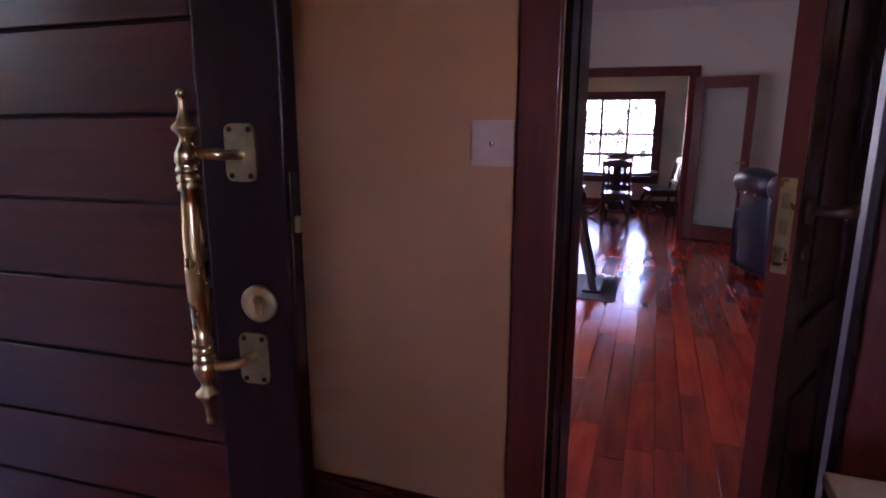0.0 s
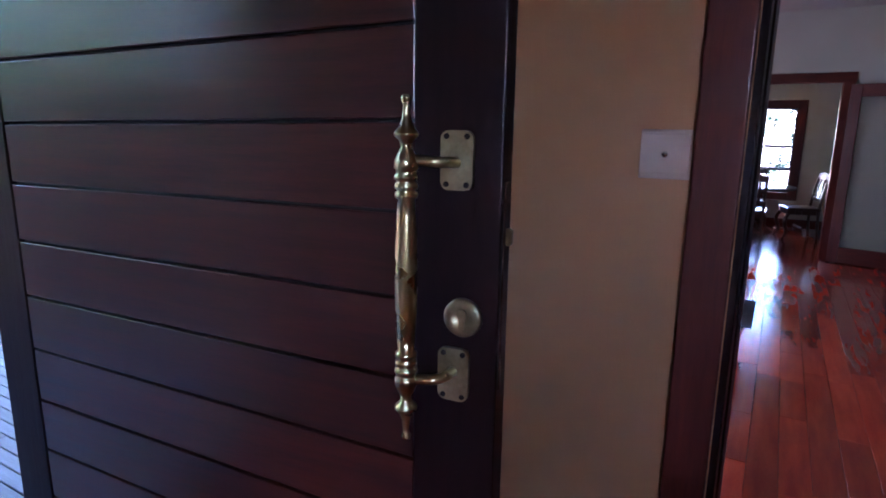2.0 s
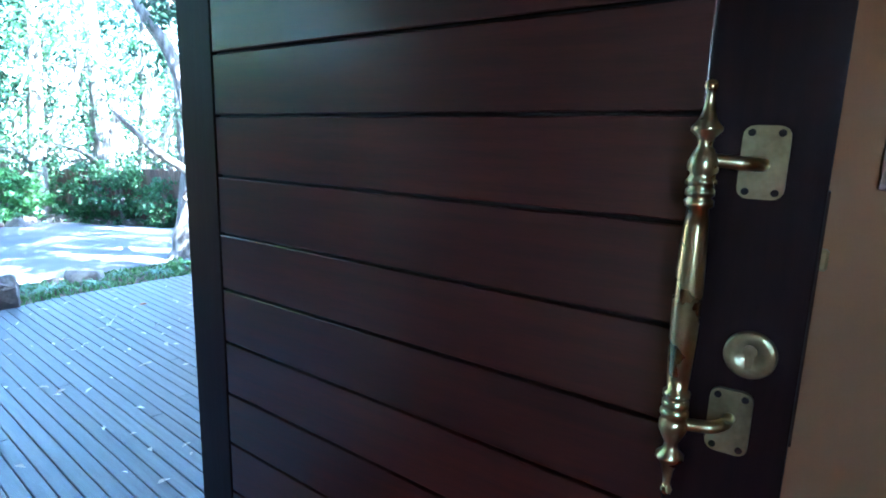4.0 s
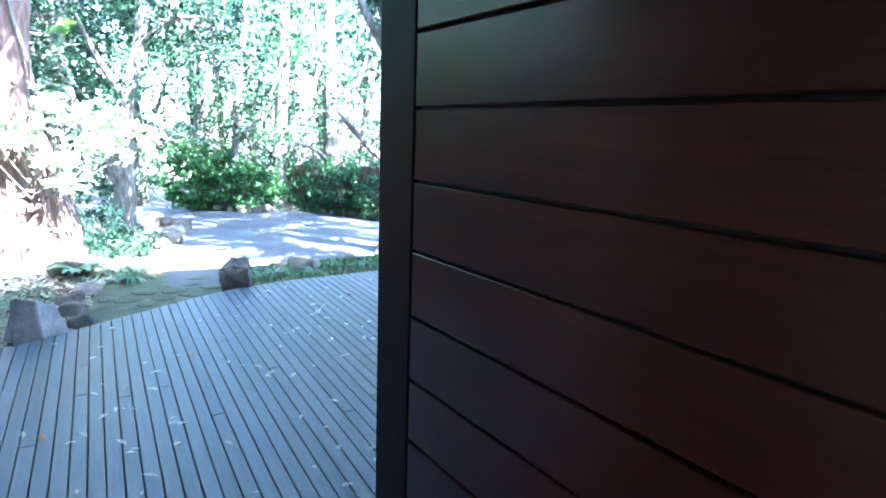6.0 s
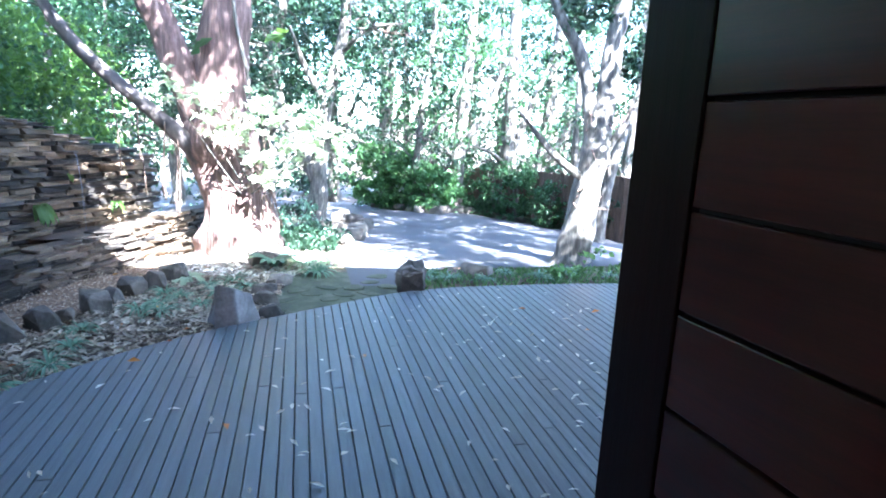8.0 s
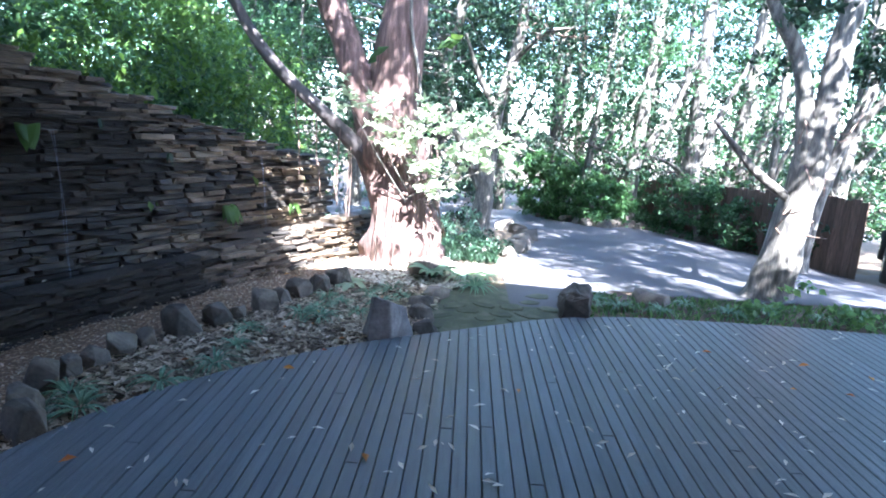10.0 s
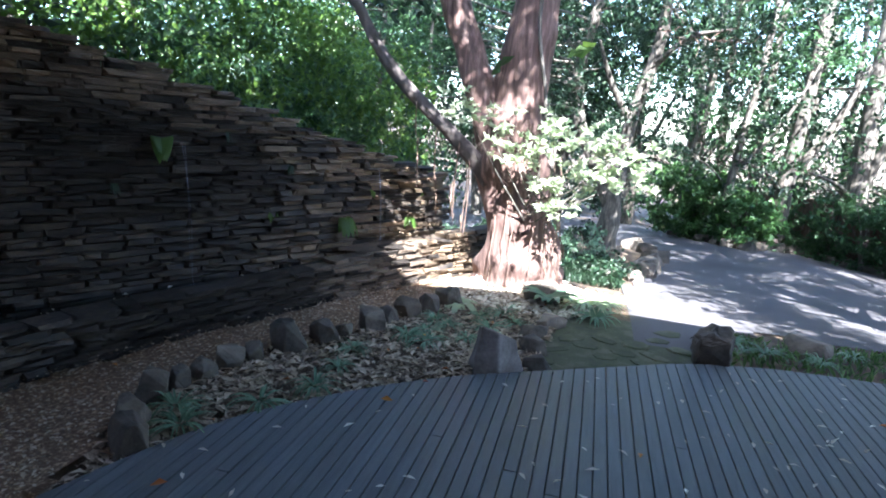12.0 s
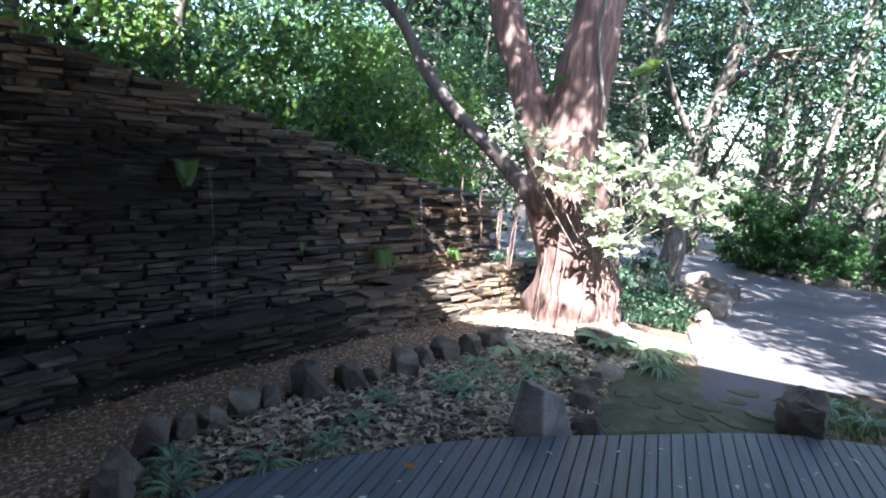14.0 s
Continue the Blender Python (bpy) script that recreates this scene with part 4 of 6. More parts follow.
for k in range(6):
    y0 = rng.uniform(-1.7, -0.95)
    z1 = 1.26 + (-1.0 - y0) * 0.86
    bm = bmesh.new()
    tube(bm, [(-7.15 + 0.02 * math.sin(q * 5 + k), y0 + 0.02 * math.sin(q * 4 + k * 2), z1 - q * rng.uniform(0.6, 1.0)) for q in np.linspace(0, 1, 8)], [0.006] * 8, 5)
    part("vine", bm, M_ROOT, t1, smooth=True)
bm = bmesh.new()
tube(bm, [(-7.05 + 0.03 * math.sin(q * 9), -0.36 + 0.05 * math.sin(q * 7) - 0.05 * q, 1.3 + 1.7 * q) for q in np.linspace(0, 1, 14)], [0.016] * 14, 7)
part("vine", bm, M_BARKG, t1, smooth=True)

# sapling in front of the trunk; sunlight is put into its pale leaf colour
sap = thing("climbing_shrub", (-7.0, -0.3, 0.7), "leafy shoots with glossy leaves growing from the trunk, coloured pale for the sun on them", "shrub")
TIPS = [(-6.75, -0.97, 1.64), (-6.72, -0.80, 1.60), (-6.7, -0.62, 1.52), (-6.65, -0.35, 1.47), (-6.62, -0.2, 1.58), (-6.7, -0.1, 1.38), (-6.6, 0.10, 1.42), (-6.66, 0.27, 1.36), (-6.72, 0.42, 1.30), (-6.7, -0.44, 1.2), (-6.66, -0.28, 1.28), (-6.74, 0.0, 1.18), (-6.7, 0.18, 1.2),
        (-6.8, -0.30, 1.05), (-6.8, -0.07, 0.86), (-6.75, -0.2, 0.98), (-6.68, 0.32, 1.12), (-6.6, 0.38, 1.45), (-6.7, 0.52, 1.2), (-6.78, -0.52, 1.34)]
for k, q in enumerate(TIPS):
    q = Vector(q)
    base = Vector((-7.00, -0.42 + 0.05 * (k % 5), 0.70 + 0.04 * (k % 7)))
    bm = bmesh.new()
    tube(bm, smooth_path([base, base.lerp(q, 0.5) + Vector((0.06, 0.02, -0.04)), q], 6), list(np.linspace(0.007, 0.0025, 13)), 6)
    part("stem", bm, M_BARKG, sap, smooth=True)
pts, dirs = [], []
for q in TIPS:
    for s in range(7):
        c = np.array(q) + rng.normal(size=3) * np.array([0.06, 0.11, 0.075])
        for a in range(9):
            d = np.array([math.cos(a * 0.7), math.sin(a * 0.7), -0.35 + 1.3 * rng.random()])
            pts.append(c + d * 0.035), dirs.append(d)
attach(new("leaves", leaf_mesh("leaves", np.array(pts), (0.055, 0.105), M_LEAFSUN, rng, 0.40, direction=np.array(dirs))), sap)

for x, y, z, mtl, a in ((-7.06, -0.80, 2.04, M_LEAF, 0.3), (-7.0, -0.11, 2.17, M_LEAFY, 0.1)):
    attach(new("leaf", leaf_mesh("leaf", np.array([(x, y + 0.05 * i, z + 0.03 * i) for i in range(3)]), (0.14, 0.20), mtl, rng, 0.6, direction=np.array([(0.2, 0.8, a)] * 3))), t1)

t2 = tree("tree", (-12.0, 0.45, -0.45), [
    ("trunk", [(-12.0, 0.42, -0.6), (-12.0, 0.44, -0.3), (-12.0, 0.47, 0.2), (-12.0, 0.50, 0.65), (-12.0, 0.55, 1.2), (-12.0, 0.66, 1.9), (-12.0, 0.895, 2.83), (-12.0, 0.98, 3.85), (-12.0, 1.1, 6)], [0.22, 0.18, 0.165, 0.15, 0.12, 0.10, 0.09, 0.08, 0.03]),
    ("limb", [(-12.0, 0.45, 0.3), (-12.1, 0.12, 1.0), (-12.1, -0.24, 1.77), (-12.1, -0.28, 2.63), (-12.0, -0.02, 3.87), (-12, 0.2, 5.5)], [0.12, 0.10, 0.11, 0.10, 0.08, 0.03]),
    ("branch", [(-12.0, 0.62, 1.7), (-11.7, 0.25, 2.3), (-11.3, 0.0, 2.9)], [0.06, 0.045, 0.02]),
    ("branch", [(-12.0, 0.85, 2.6), (-11.6, 1.3, 3.0), (-11.3, 1.9, 3.1)], [0.05, 0.035, 0.012])],
    M_BARKG, "slender grey forked tree in a stone-edged bed")
crown(t2, np.concatenate([cloud(70, (-14.5, -10.5), (-4.2, 1.0), (1.6, 5.2)), patchy(cloud(110, (-14.5, -12.3), (-2.6, 2.2), (2.0, 5.2)), 0.6, -0.05, 8), patchy(cloud(120, (-16.5, -14), (-2.5, 4.0), (2.4, 6.0)), 0.55, 0.0, 3), cloud(40, (-13.5, -10.5), (-1.2, 2.6), (2.6, 5.2)), cloud(14, (-12.6, -11.2), (-0.6, 1.4), (1.3, 2.6))]), 91, 0.32, (0.06, 0.11), M_LEAFD, twigs=70)
# Unseen high canopy, added to darken the foliage beyond.
crown(t2, patchy(cloud(170, (-12.5, -6.6), (-2.5, 3.0), (6.2, 8.2)), 0.5, -0.15, 6), 78, 0.34, (0.12, 0.20), M_LEAFD, "upper_crown", twigs=0)


def gappy(c):
    """Thins an unseen crown by noise, so that sun holes dapple the driveway."""
    return np.array([q for q in c if noise.noise(Vector((q[0] * 0.9, q[1] * 1.5, 5))) + 0.6 * noise.noise(Vector((q[0] * 2.3, q[1] * 3.6, 9))) > -0.10])


t3 = tree("tree", (-7.26, 3.33, -0.1), [
    ("trunk", [(-7.26, 3.30, -0.25), (-7.26, 3.32, 0.0), (-7.24, 3.37, 0.42), (-7.22, 3.44, 0.95), (-7.22, 3.47, 1.31), (-7.22, 3.54, 1.94), (-7.22, 3.58, 2.52), (-7.22, 3.66, 3.0), (-7.2, 3.9, 5.2)], [0.27, 0.215, 0.175, 0.155, 0.145, 0.12, 0.10, 0.09, 0.03]),
    ("limb", [(-7.22, 3.44, 1.05), (-7.20, 3.32, 1.80), (-7.18, 3.16, 2.26), (-7.1, 2.78, 2.80), (-7.0, 2.3, 4.0)], [0.09, 0.075, 0.065, 0.05, 0.02]),
    ("limb", [(-7.22, 3.42, 0.86), (-7.14, 2.96, 1.15), (-7.1, 2.66, 1.42), (-7.05, 2.45, 1.62)], [0.05, 0.038, 0.03, 0.016]),
    ("branch", [(-7.22, 3.47, 1.0), (-7.15, 3.73, 1.5), (-7.0, 4.0, 2.0), (-6.9, 4.3, 2.35)], [0.05, 0.04, 0.03, 0.012])],
    M_BARKG, "pale grey-barked tree standing in the driveway's verge")
t4 = tree("tree", (-10.6, 5.5, -0.55), [
    ("trunk", [(-10.6, 5.45, -0.75), (-10.6, 5.48, -0.4), (-10.6, 5.56, 0.4), (-10.6, 5.85, 1.6), (-10.6, 6.35, 2.9), (-10.5, 7.0, 4.4)], [0.20, 0.13, 0.10, 0.085, 0.07, 0.03]),
    ("limb", [(-10.6, 5.6, 0.5), (-10.5, 5.4, 1.5), (-10.4, 5.5, 2.6), (-10.4, 5.2, 4.0)], [0.06, 0.05, 0.04, 0.02])],
    M_BARKG, "slanting grey-barked tree at the back of the driveway")
crown(t4, cloud(20, (-11.8, -9.6), (5.0, 8.0), (2.4, 4.4)), 78, 0.3, (0.06, 0.12), M_LEAFD)
# Mostly unseen leaves overhead, added to dapple the driveway and shade the forked tree.
crown(t3, np.concatenate([gappy(cloud(820, (-10.8, -3.5), (2.8, 8.4), (4.3, 4.6))), cloud(10, (-7.9, -6.6), (3.0, 5.0), (1.9, 3.0)), gappy(cloud(470, (-13.8, -9.8), (2.6, 9.4), (4.3, 4.6))), cloud(46, (-7.3, -5.4), (1.5, 2.8), (3.8, 4.8)), gappy(cloud(90, (-3.9, -2.2), (3.3, 5.4), (4.3, 4.6))), cloud(44, (-9.4, -7.3), (1.2, 2.3), (3.9, 5.0))]), 91, 0.17, (0.07, 0.13), M_LEAFD)
# Larger unseen leaves on top, added to deepen that shade.
crown(t3, gappy(np.concatenate([cloud(150, (-10.6, -3.6), (2.8, 8.4), (4.4, 4.7)), cloud(90, (-14.5, -10.0), (2.6, 9.4), (4.4, 4.7))])), 60, 0.32, (0.12, 0.22), M_LEAFD, "upper_crown")
for k in range(16):
    z = rng.uniform(0.5, 1.8)
    y = 3.37 + (z - 0.42) * 0.12
    a = rng.uniform(-1.2, 2.6)
    bm = bmesh.new()
    tube(bm, [(-7.23 + 0.13 * math.cos(a), y + 0.13 * math.sin(a), z), (-7.23 + 0.24 * math.cos(a), y + 0.24 * math.sin(a), z + rng.uniform(-0.1, 0.1)), (-7.23 + 0.34 * math.cos(a + 0.3), y + 0.34 * math.sin(a + 0.3), z + rng.uniform(-0.15, 0.2))], [0.012, 0.009, 0.004], 5)
    part("dead_twig", bm, M_ROOT, t3)

# bare pale twigs among the leaves
for k in range(9):
    y, z = 0.85 + 0.13 * k, 3.12 - 0.02 * k
    bm = bmesh.new()
    tube(bm, smooth_path([(-11.6, y, z), (-11.55, y + 0.15, z - 0.05 + 0.03 * math.sin(k)), (-11.5, y + 0.28, z + 0.02 * math.cos(k * 2)), (-11.5, y + 0.36, z + 0.12 * math.sin(k * 1.7))], 4), [0.016 - 0.001 * i for i in range(13)], 5)
    part("dead_twig", bm, M_ROOT, t2, smooth=True)
    if k % 2:
        bm = bmesh.new()
        tube(bm, smooth_path([(-11.55, y + 0.12, z - 0.04), (-11.5, y + 0.2, z - 0.2), (-11.5, y + 0.17, z - 0.36)], 4), list(np.linspace(0.011, 0.004, 9)), 5)
        part("dead_twig", bm, M_ROOT, t2, smooth=True)

# ---- trees of the wood beyond the driveway ----
BG = [(-17.0, 4.40, 0.20, 0.3), (-17.2, 6.05, 0.26, -0.1), (-17.4, 10.5, 0.24, -0.4), (-18.5, 2.6, 0.16, 0.2), (-19.0, 3.4, 0.14, -0.2), (-19.5, 5.2, 0.18, 0.1), (-18.2, 7.4, 0.20, 0.3), (-20.0, 8.6, 0.22, 0.0), (-21.0, 1.2, 0.18, 0.1), (-20.0, -1.0, 0.2, 0.2),
      (-18.5, -3.2, 0.16, -0.3), (-19.0, -5.5, 0.2, 0.2), (-22.0, -8.0, 0.25, 0.0), (-22.0, 3.0, 0.2, 0.0), (-23.0, 6.4, 0.25, 0.2), (-24.0, 11.0, 0.3, 0.0), (-16.6, 3.1, 0.10, 0.5), (-18.0, 12.5, 0.2, 0.0), (-18.2, 4.0, 0.13, 0.1), (-19.4, 6.6, 0.12, -0.3), (-14.6, 8.3, 0.17, 0.2), (-16.0, 7.6, 0.11, -0.2)]
for k, (x, y, r, lean) in enumerate(BG):
    z0 = ground_z(x, y) - 0.1
    h = 8.5 + 1.5 * math.sin(k)
    limbs = [("trunk", [(x, y, z0), (x, y + 0.05, z0 + 0.6), (x, y + 0.3 * lean, z0 + 2.2), (x + 0.1, y + 0.8 * lean, z0 + 4.5), (x, y + 1.2 * lean, z0 + h)], [r * 1.35, r, r * 0.88, r * 0.7, r * 0.25]),
             ("limb", [(x, y + 0.2 * lean, z0 + 1.8), (x + 0.2, y + 0.45 + lean, z0 + 3.0), (x + 0.3, y + 1.2 + lean, z0 + 5.0)], [r * 0.5, r * 0.4, r * 0.15]),
             ("branch", [(x, y, z0 + 1.5), (x + 0.5, y - 0.6, z0 + 2.0), (x + 0.8, y - 1.5, z0 + 2.3)], [r * 0.25, r * 0.16, r * 0.06])]
    t = tree("tree", (x, y, z0), limbs, M_BARKG, "tall grey-barked woodland tree beyond the driveway", sides=10, ridges=5)
    t["group"] = "woodland trees"
    crown(t, np.concatenate([cloud(20, (x - 1.6, x + 1.6), (y - 1.8, y + 1.8), (z0 + 3.2, z0 + h)), cloud(7, (x - 1.0, x + 1.0), (y - 1.4, y + 1.4), (z0 + 1.6, z0 + 3.4))]), 91, 0.42, (0.09, 0.16), M_LEAFD if k % 3 else M_LEAF, twigs=10)


# ---- shrubs and undergrowth ----
def shrub(x, y, rx, ry, h, n, material, label, size=(0.07, 0.13), group=""):
    z0 = ground_z(x, y)
    s = thing("shrub", (x, y, z0), label, "shrub", group)
    tips = []
    for k in range(9):
        bm = bmesh.new()
        a, q = rng.uniform(0, 6.28), rng.uniform(0.3, 0.9)
        tip = Vector((x + rx * q * math.cos(a), y + ry * q * math.sin(a), z0 + h * rng.uniform(0.5, 0.95)))
        tips.append(tip)
        tube(bm, [(x + 0.05 * math.cos(a), y + 0.05 * math.sin(a), z0 - 0.05), Vector((x, y, z0)).lerp(tip, 0.5) + Vector((0, 0, 0.1 * h)), tip], [0.018, 0.012, 0.005], 5)
        part("stem", bm, M_BARKG, s)
    u = rng.normal(size=(n // 40, 3))
    u /= np.linalg.norm(u, axis=1, keepdims=True)
    c = np.array([x, y, z0 + h * 0.5]) + u * rng.uniform(0.35, 1.0, (len(u), 1)) ** 0.6 * np.array([rx, ry, h * 0.5])
    attach(new("leaves", leaf_mesh("leaves", clumps(rng, c, 40, 0.11), size, material, rng)), s)
    return s


shrub(-17.3, 2.6, 0.9, 1.15, 1.9, 6500, M_LEAFM, "dense bright green shrub at the driveway's far side", (0.09, 0.17))
shrub(-16.2, 3.5, 0.6, 0.75, 1.25, 3200, M_LEAFM, "dense bright green shrub at the driveway's far side", (0.09, 0.16))
shrub(-16.4, 5.45, 0.4, 0.5, 1.7, 1700, M_LEAF, "dark ivy-like shrub against the fence", (0.09, 0.16))
shrub(-15.4, 5.75, 0.45, 0.4, 1.6, 1700, M_LEAF, "dark ivy-like shrub against the fence", (0.08, 0.14))
shrub(-14.2, 6.1, 0.4, 0.35, 1.2, 1200, M_LEAF, "dark ivy-like shrub against the fence", (0.08, 0.14))
shrub(-18.3, 5.0, 0.5, 0.35, 1.5, 1300, M_LEAF, "dark ivy-like shrub against the fence", (0.08, 0.14))
shrub(-12.8, 6.6, 0.4, 0.4, 1.4, 1300, M_LEAFD, "dark ivy-like shrub against the fence", (0.09, 0.16))
shrub(-24.0, 0.4, 0.8, 2.0, 1.4, 2600, M_LEAFD, "dark green shrub beyond the driveway", (0.09, 0.16))
for k in range(16):
    x, y = -10.4 - rng.uniform(0, 2.4), -2.6 + rng.uniform(0, 3.0)
    if y > 0.35:
        continue
    shrub(x, y, 0.26, 0.26, 0.24, 300, M_LEAFD if k % 2 else M_STRAP, "low leafy ground cover plant in the stone-edged bed", (0.06, 0.12), "bed plants")
for k in range(9):
    x, y = -8.7 - rng.uniform(0, 1.9), rng.uniform(-0.35, 0.62)
    shrub(x, y, 0.20, 0.20, 0.15, 200, M_LEAFD if k % 4 else M_STRAP, "low leafy ground cover plant in the stone-edged bed", (0.05, 0.11), "bed plants")
def in_opening(q):
    """The gap in the trees through which the sky shows above the slope."""
    x, y = q[0] + 1.1, q[1] - 0.1
    return q[2] > 1.6 - 0.16 * x and -x > 5 and abs(math.degrees(math.atan2(-y, -x)) - 27.5) < 3.6 and noise.noise(Vector((x * 0.8, y * 0.8, q[2] * 0.9))) > -0.08


# hillside growth behind the tall wall
hill = []
while len(hill) < 980:
    x, y = rng.uniform(-13.5, -2.6), rng.uniform(-11, -0.9)
    d = behind_wall(x, y)
    if 0.45 < d < 7.0 and not (x < -7.6 and y > -1.7 + 0.26 * (x + 7.6)) and not (x > -9.2 and x < -7.6 and y > -2.2):
        z = ground_z(x, y)
        hill.append((x, y, z + rng.uniform(0.05, 0.9 + 0.80 * d)))
hill = np.array([q for q in hill if not in_opening(q)])
for i, (sl, mtl, sz) in enumerate(((hill[::4], M_LEAFY, (0.06, 0.11)), (hill[1::4], M_LEAFY, (0.06, 0.12)), (hill[2::4], M_LEAF, (0.06, 0.12)), (hill[3::4], M_LEAF, (0.05, 0.10)))):
    tagged(new("hillside_undergrowth", leaf_mesh("hillside_undergrowth", clumps(rng, sl, 120, 0.21), sz, mtl, rng)), "dense mixed green undergrowth on the slope behind the wall", "undergrowth", kind="stuff")
for k, (x, y) in enumerate([(-8.0, -5.8), (-6.9, -4.5), (-5.6, -4.9), (-10.4, -3.5), (-4.6, -5.6), (-7.6, -6.8), (-13.2, -3.6)]):
    z0 = ground_z(x, y) - 0.1
    t = tree("sapling", (x, y, z0), [("trunk", [(x, y, z0), (x + 0.1, y, z0 + 1), (x + 0.1 * math.sin(k), y + 0.3, z0 + 2.6), (x, y + 0.4, z0 + 5)], [0.07, 0.06, 0.05, 0.02])], M_BARKG, "thin-stemmed young tree on the slope", 8, 0)
    t["group"] = "slope saplings"
    crown(t, cloud(22, (x - 1.2, x + 1.2), (y - 1.2, y + 1.2), (z0 + 1.2, z0 + 5.5)), 70, 0.30, (0.06, 0.13), (M_LEAF, M_LEAFY, M_LEAFD)[k % 3])
far = np.concatenate([patchy(cloud(520, (-40, -24), (-30, 34), (-2, 11)), 0.16, 0.02, 1), patchy(cloud(150, (-27, -19), (-16, 3.5), (-1.2, 1.6)), 0.3, -0.1, 2), cloud(60, (-23, -19), (6.5, 16), (-1.2, 1.2)), patchy(cloud(190, (-20, -13.5), (9.4, 17), (-0.8, 5.5)), 0.5, -0.12, 9), patchy(cloud(420, (-25, -17.5), (-16, 18), (3.3, 9)), 0.4, -0.02, 3),
                      patchy(cloud(260, (-19, -12), (-14, -5), (0.3, 6)), 0.5, -0.05, 4), patchy(cloud(230, (-21, -14), (-7, 1.3), (1.8, 7.5)), 0.5, -0.25, 7), patchy(cloud(420, (-27, -18.5), (-12, 15), (1.0, 7.5)), 0.45, 0.06, 5)])
far = np.array([q for q in far if not in_opening(q) and not (0.3 < q[2] < 3.4 and 1.8 < q[1] < 9.5 and noise.noise(Vector((q[0] * 0.5, q[1] * 0.9, q[2] * 0.7))) > -0.12)])
for sl, mtl in ((far[::3], M_LEAF), (far[1::3], M_LEAFD), (far[2::3], M_LEAFD)):
    tagged(new("far_woods", leaf_mesh("far_woods", clumps(rng, sl, 117, 0.50), (0.12, 0.23), mtl, rng)), "distant woodland foliage", "woodland", kind="stuff")


# ---- low plants of the beds ----
def strap_plant(seed, blades, length, label):
    r = random.Random(seed)
    p = thing("strap_leaf_plant", (0, 0, 0), label, "plant", "strap-leaved plants")
    bm = bmesh.new()
    for k in range(blades):
        a, L, w = r.uniform(0, 6.28), length * r.uniform(0.6, 1.15), r.uniform(0.0038, 0.0070)
        d, s = Vector((math.cos(a), math.sin(a), 0)), Vector((-math.sin(a), math.cos(a), 0))
        lift, prev = r.uniform(0.45, 1.1), None
        for i in range(6):
            t = i / 5
            c = d * (L * t * 0.85 + 0.012) + Vector((0, 0, L * (lift * t - (lift + 0.1) * t * t * 0.95)))
            ww = w * (1 - t ** 2.5) + 0.0008
            cur = (bm.verts.new(c - s * ww), bm.verts.new(c + Vector((0, 0, -ww * 0.35))), bm.verts.new(c + s * ww))
            if prev:
                bm.faces.new((prev[0], prev[1], cur[1], cur[0]))
                bm.faces.new((prev[1], prev[2], cur[2], cur[1]))
            prev = cur
    part("leaves", bm, M_STRAP, p)
    return p


KINDS = [strap_plant(k, 32 + 4 * k, 0.17 + 0.02 * k, "clump of arching blue-green strap leaves in the mulch") for k in range(4)]
SPOTS = [(-5.75, -0.95), (-5.6, -1.05), (-5.52, -0.88), (-5.9, -0.82), (-4.88, -1.27), (-4.3, -1.47), (-4.1, -1.85), (-6.25, -0.63), (-6.17, -0.33), (-6.0, -0.5), (-4.58, -1.28), (-5.2, -1.3), (-5.55, -0.42), (-3.95, -1.7), (-6.4, -0.45), (-6.05, -0.95), (-5.7, -0.62),
         (-6.45, 1.35), (-6.3, 1.55), (-6.25, 1.9), (-6.5, 2.2), (-6.35, 1.2), (-6.3, 2.5), (-6.45, 2.9), (-6.3, 3.3)]
for k, (x, y) in enumerate(SPOTS):
    s = random.uniform(0.8, 1.25)
    m = Matrix.Translation((x, y, -0.02)) @ Matrix.Rotation(k * 1.3, 4, "Z") @ Matrix.Diagonal((s, s, s, 1))
    if k < 4:
        KINDS[k].matrix_basis = m
    else:
        copy_thing(KINDS[k % 4], Matrix.Translation((x, y, -0.02)) @ Matrix.Rotation(k * 1.3, 4, "Z"))


for k, x in enumerate((-4.45, -4.75, -5.05, -5.5, -5.9, -6.5, -7.1)):
    y = -1.43 + (x + 7.8) * (-1.34 / 2.52) - 0.22
    copy_thing(KINDS[k % 4], Matrix.Translation((x, y, float(np.interp(x, [p[0] for p in UP_TOP], [p[1] for p in UP_TOP])) - 0.06)) @ Matrix.Rotation(k * 1.1, 4, "Z"))


def broad_plant(name, x, y, z, n, length, width, label, spread=1.0, droop=0.6, material=None, facing=None):
    """A rosette of broad leaves with midribs."""
    p = thing(name, (x, y, z), label, "plant")
    for k in range(n):
        a = (k * 2.4) if facing is None else facing + random.uniform(-1.2, 1.2)
        L, w = length * random.uniform(0.7, 1.1), width * random.uniform(0.8, 1.1)
        d, s = Vector((math.cos(a), math.sin(a), 0)), Vector((-math.sin(a), math.cos(a), 0))
        bm, prev = bmesh.new(), None
        for i in range(7):
            t = i / 6
            c = Vector((x, y, z)) + d * L * t * spread + Vector((0, 0, L * (0.9 * t - (0.9 + droop * 0.5) * t * t)))
            ww = w * math.sin(math.pi * min(1, 0.08 + t * 0.92)) ** 0.7 * 0.5 + 0.001
            cur = (bm.verts.new(c - s * ww + Vector((0, 0, ww * 0.3))), bm.verts.new(c), bm.verts.new(c + s * ww + Vector((0, 0, ww * 0.3))))
            if prev:
                bm.faces.new((prev[0], prev[1], cur[1], cur[0]))
                bm.faces.new((prev[1], prev[2], cur[2], cur[1]))
            prev = cur
        part("leaf", bm, material or M_LEAF, p, smooth=True)
    return p


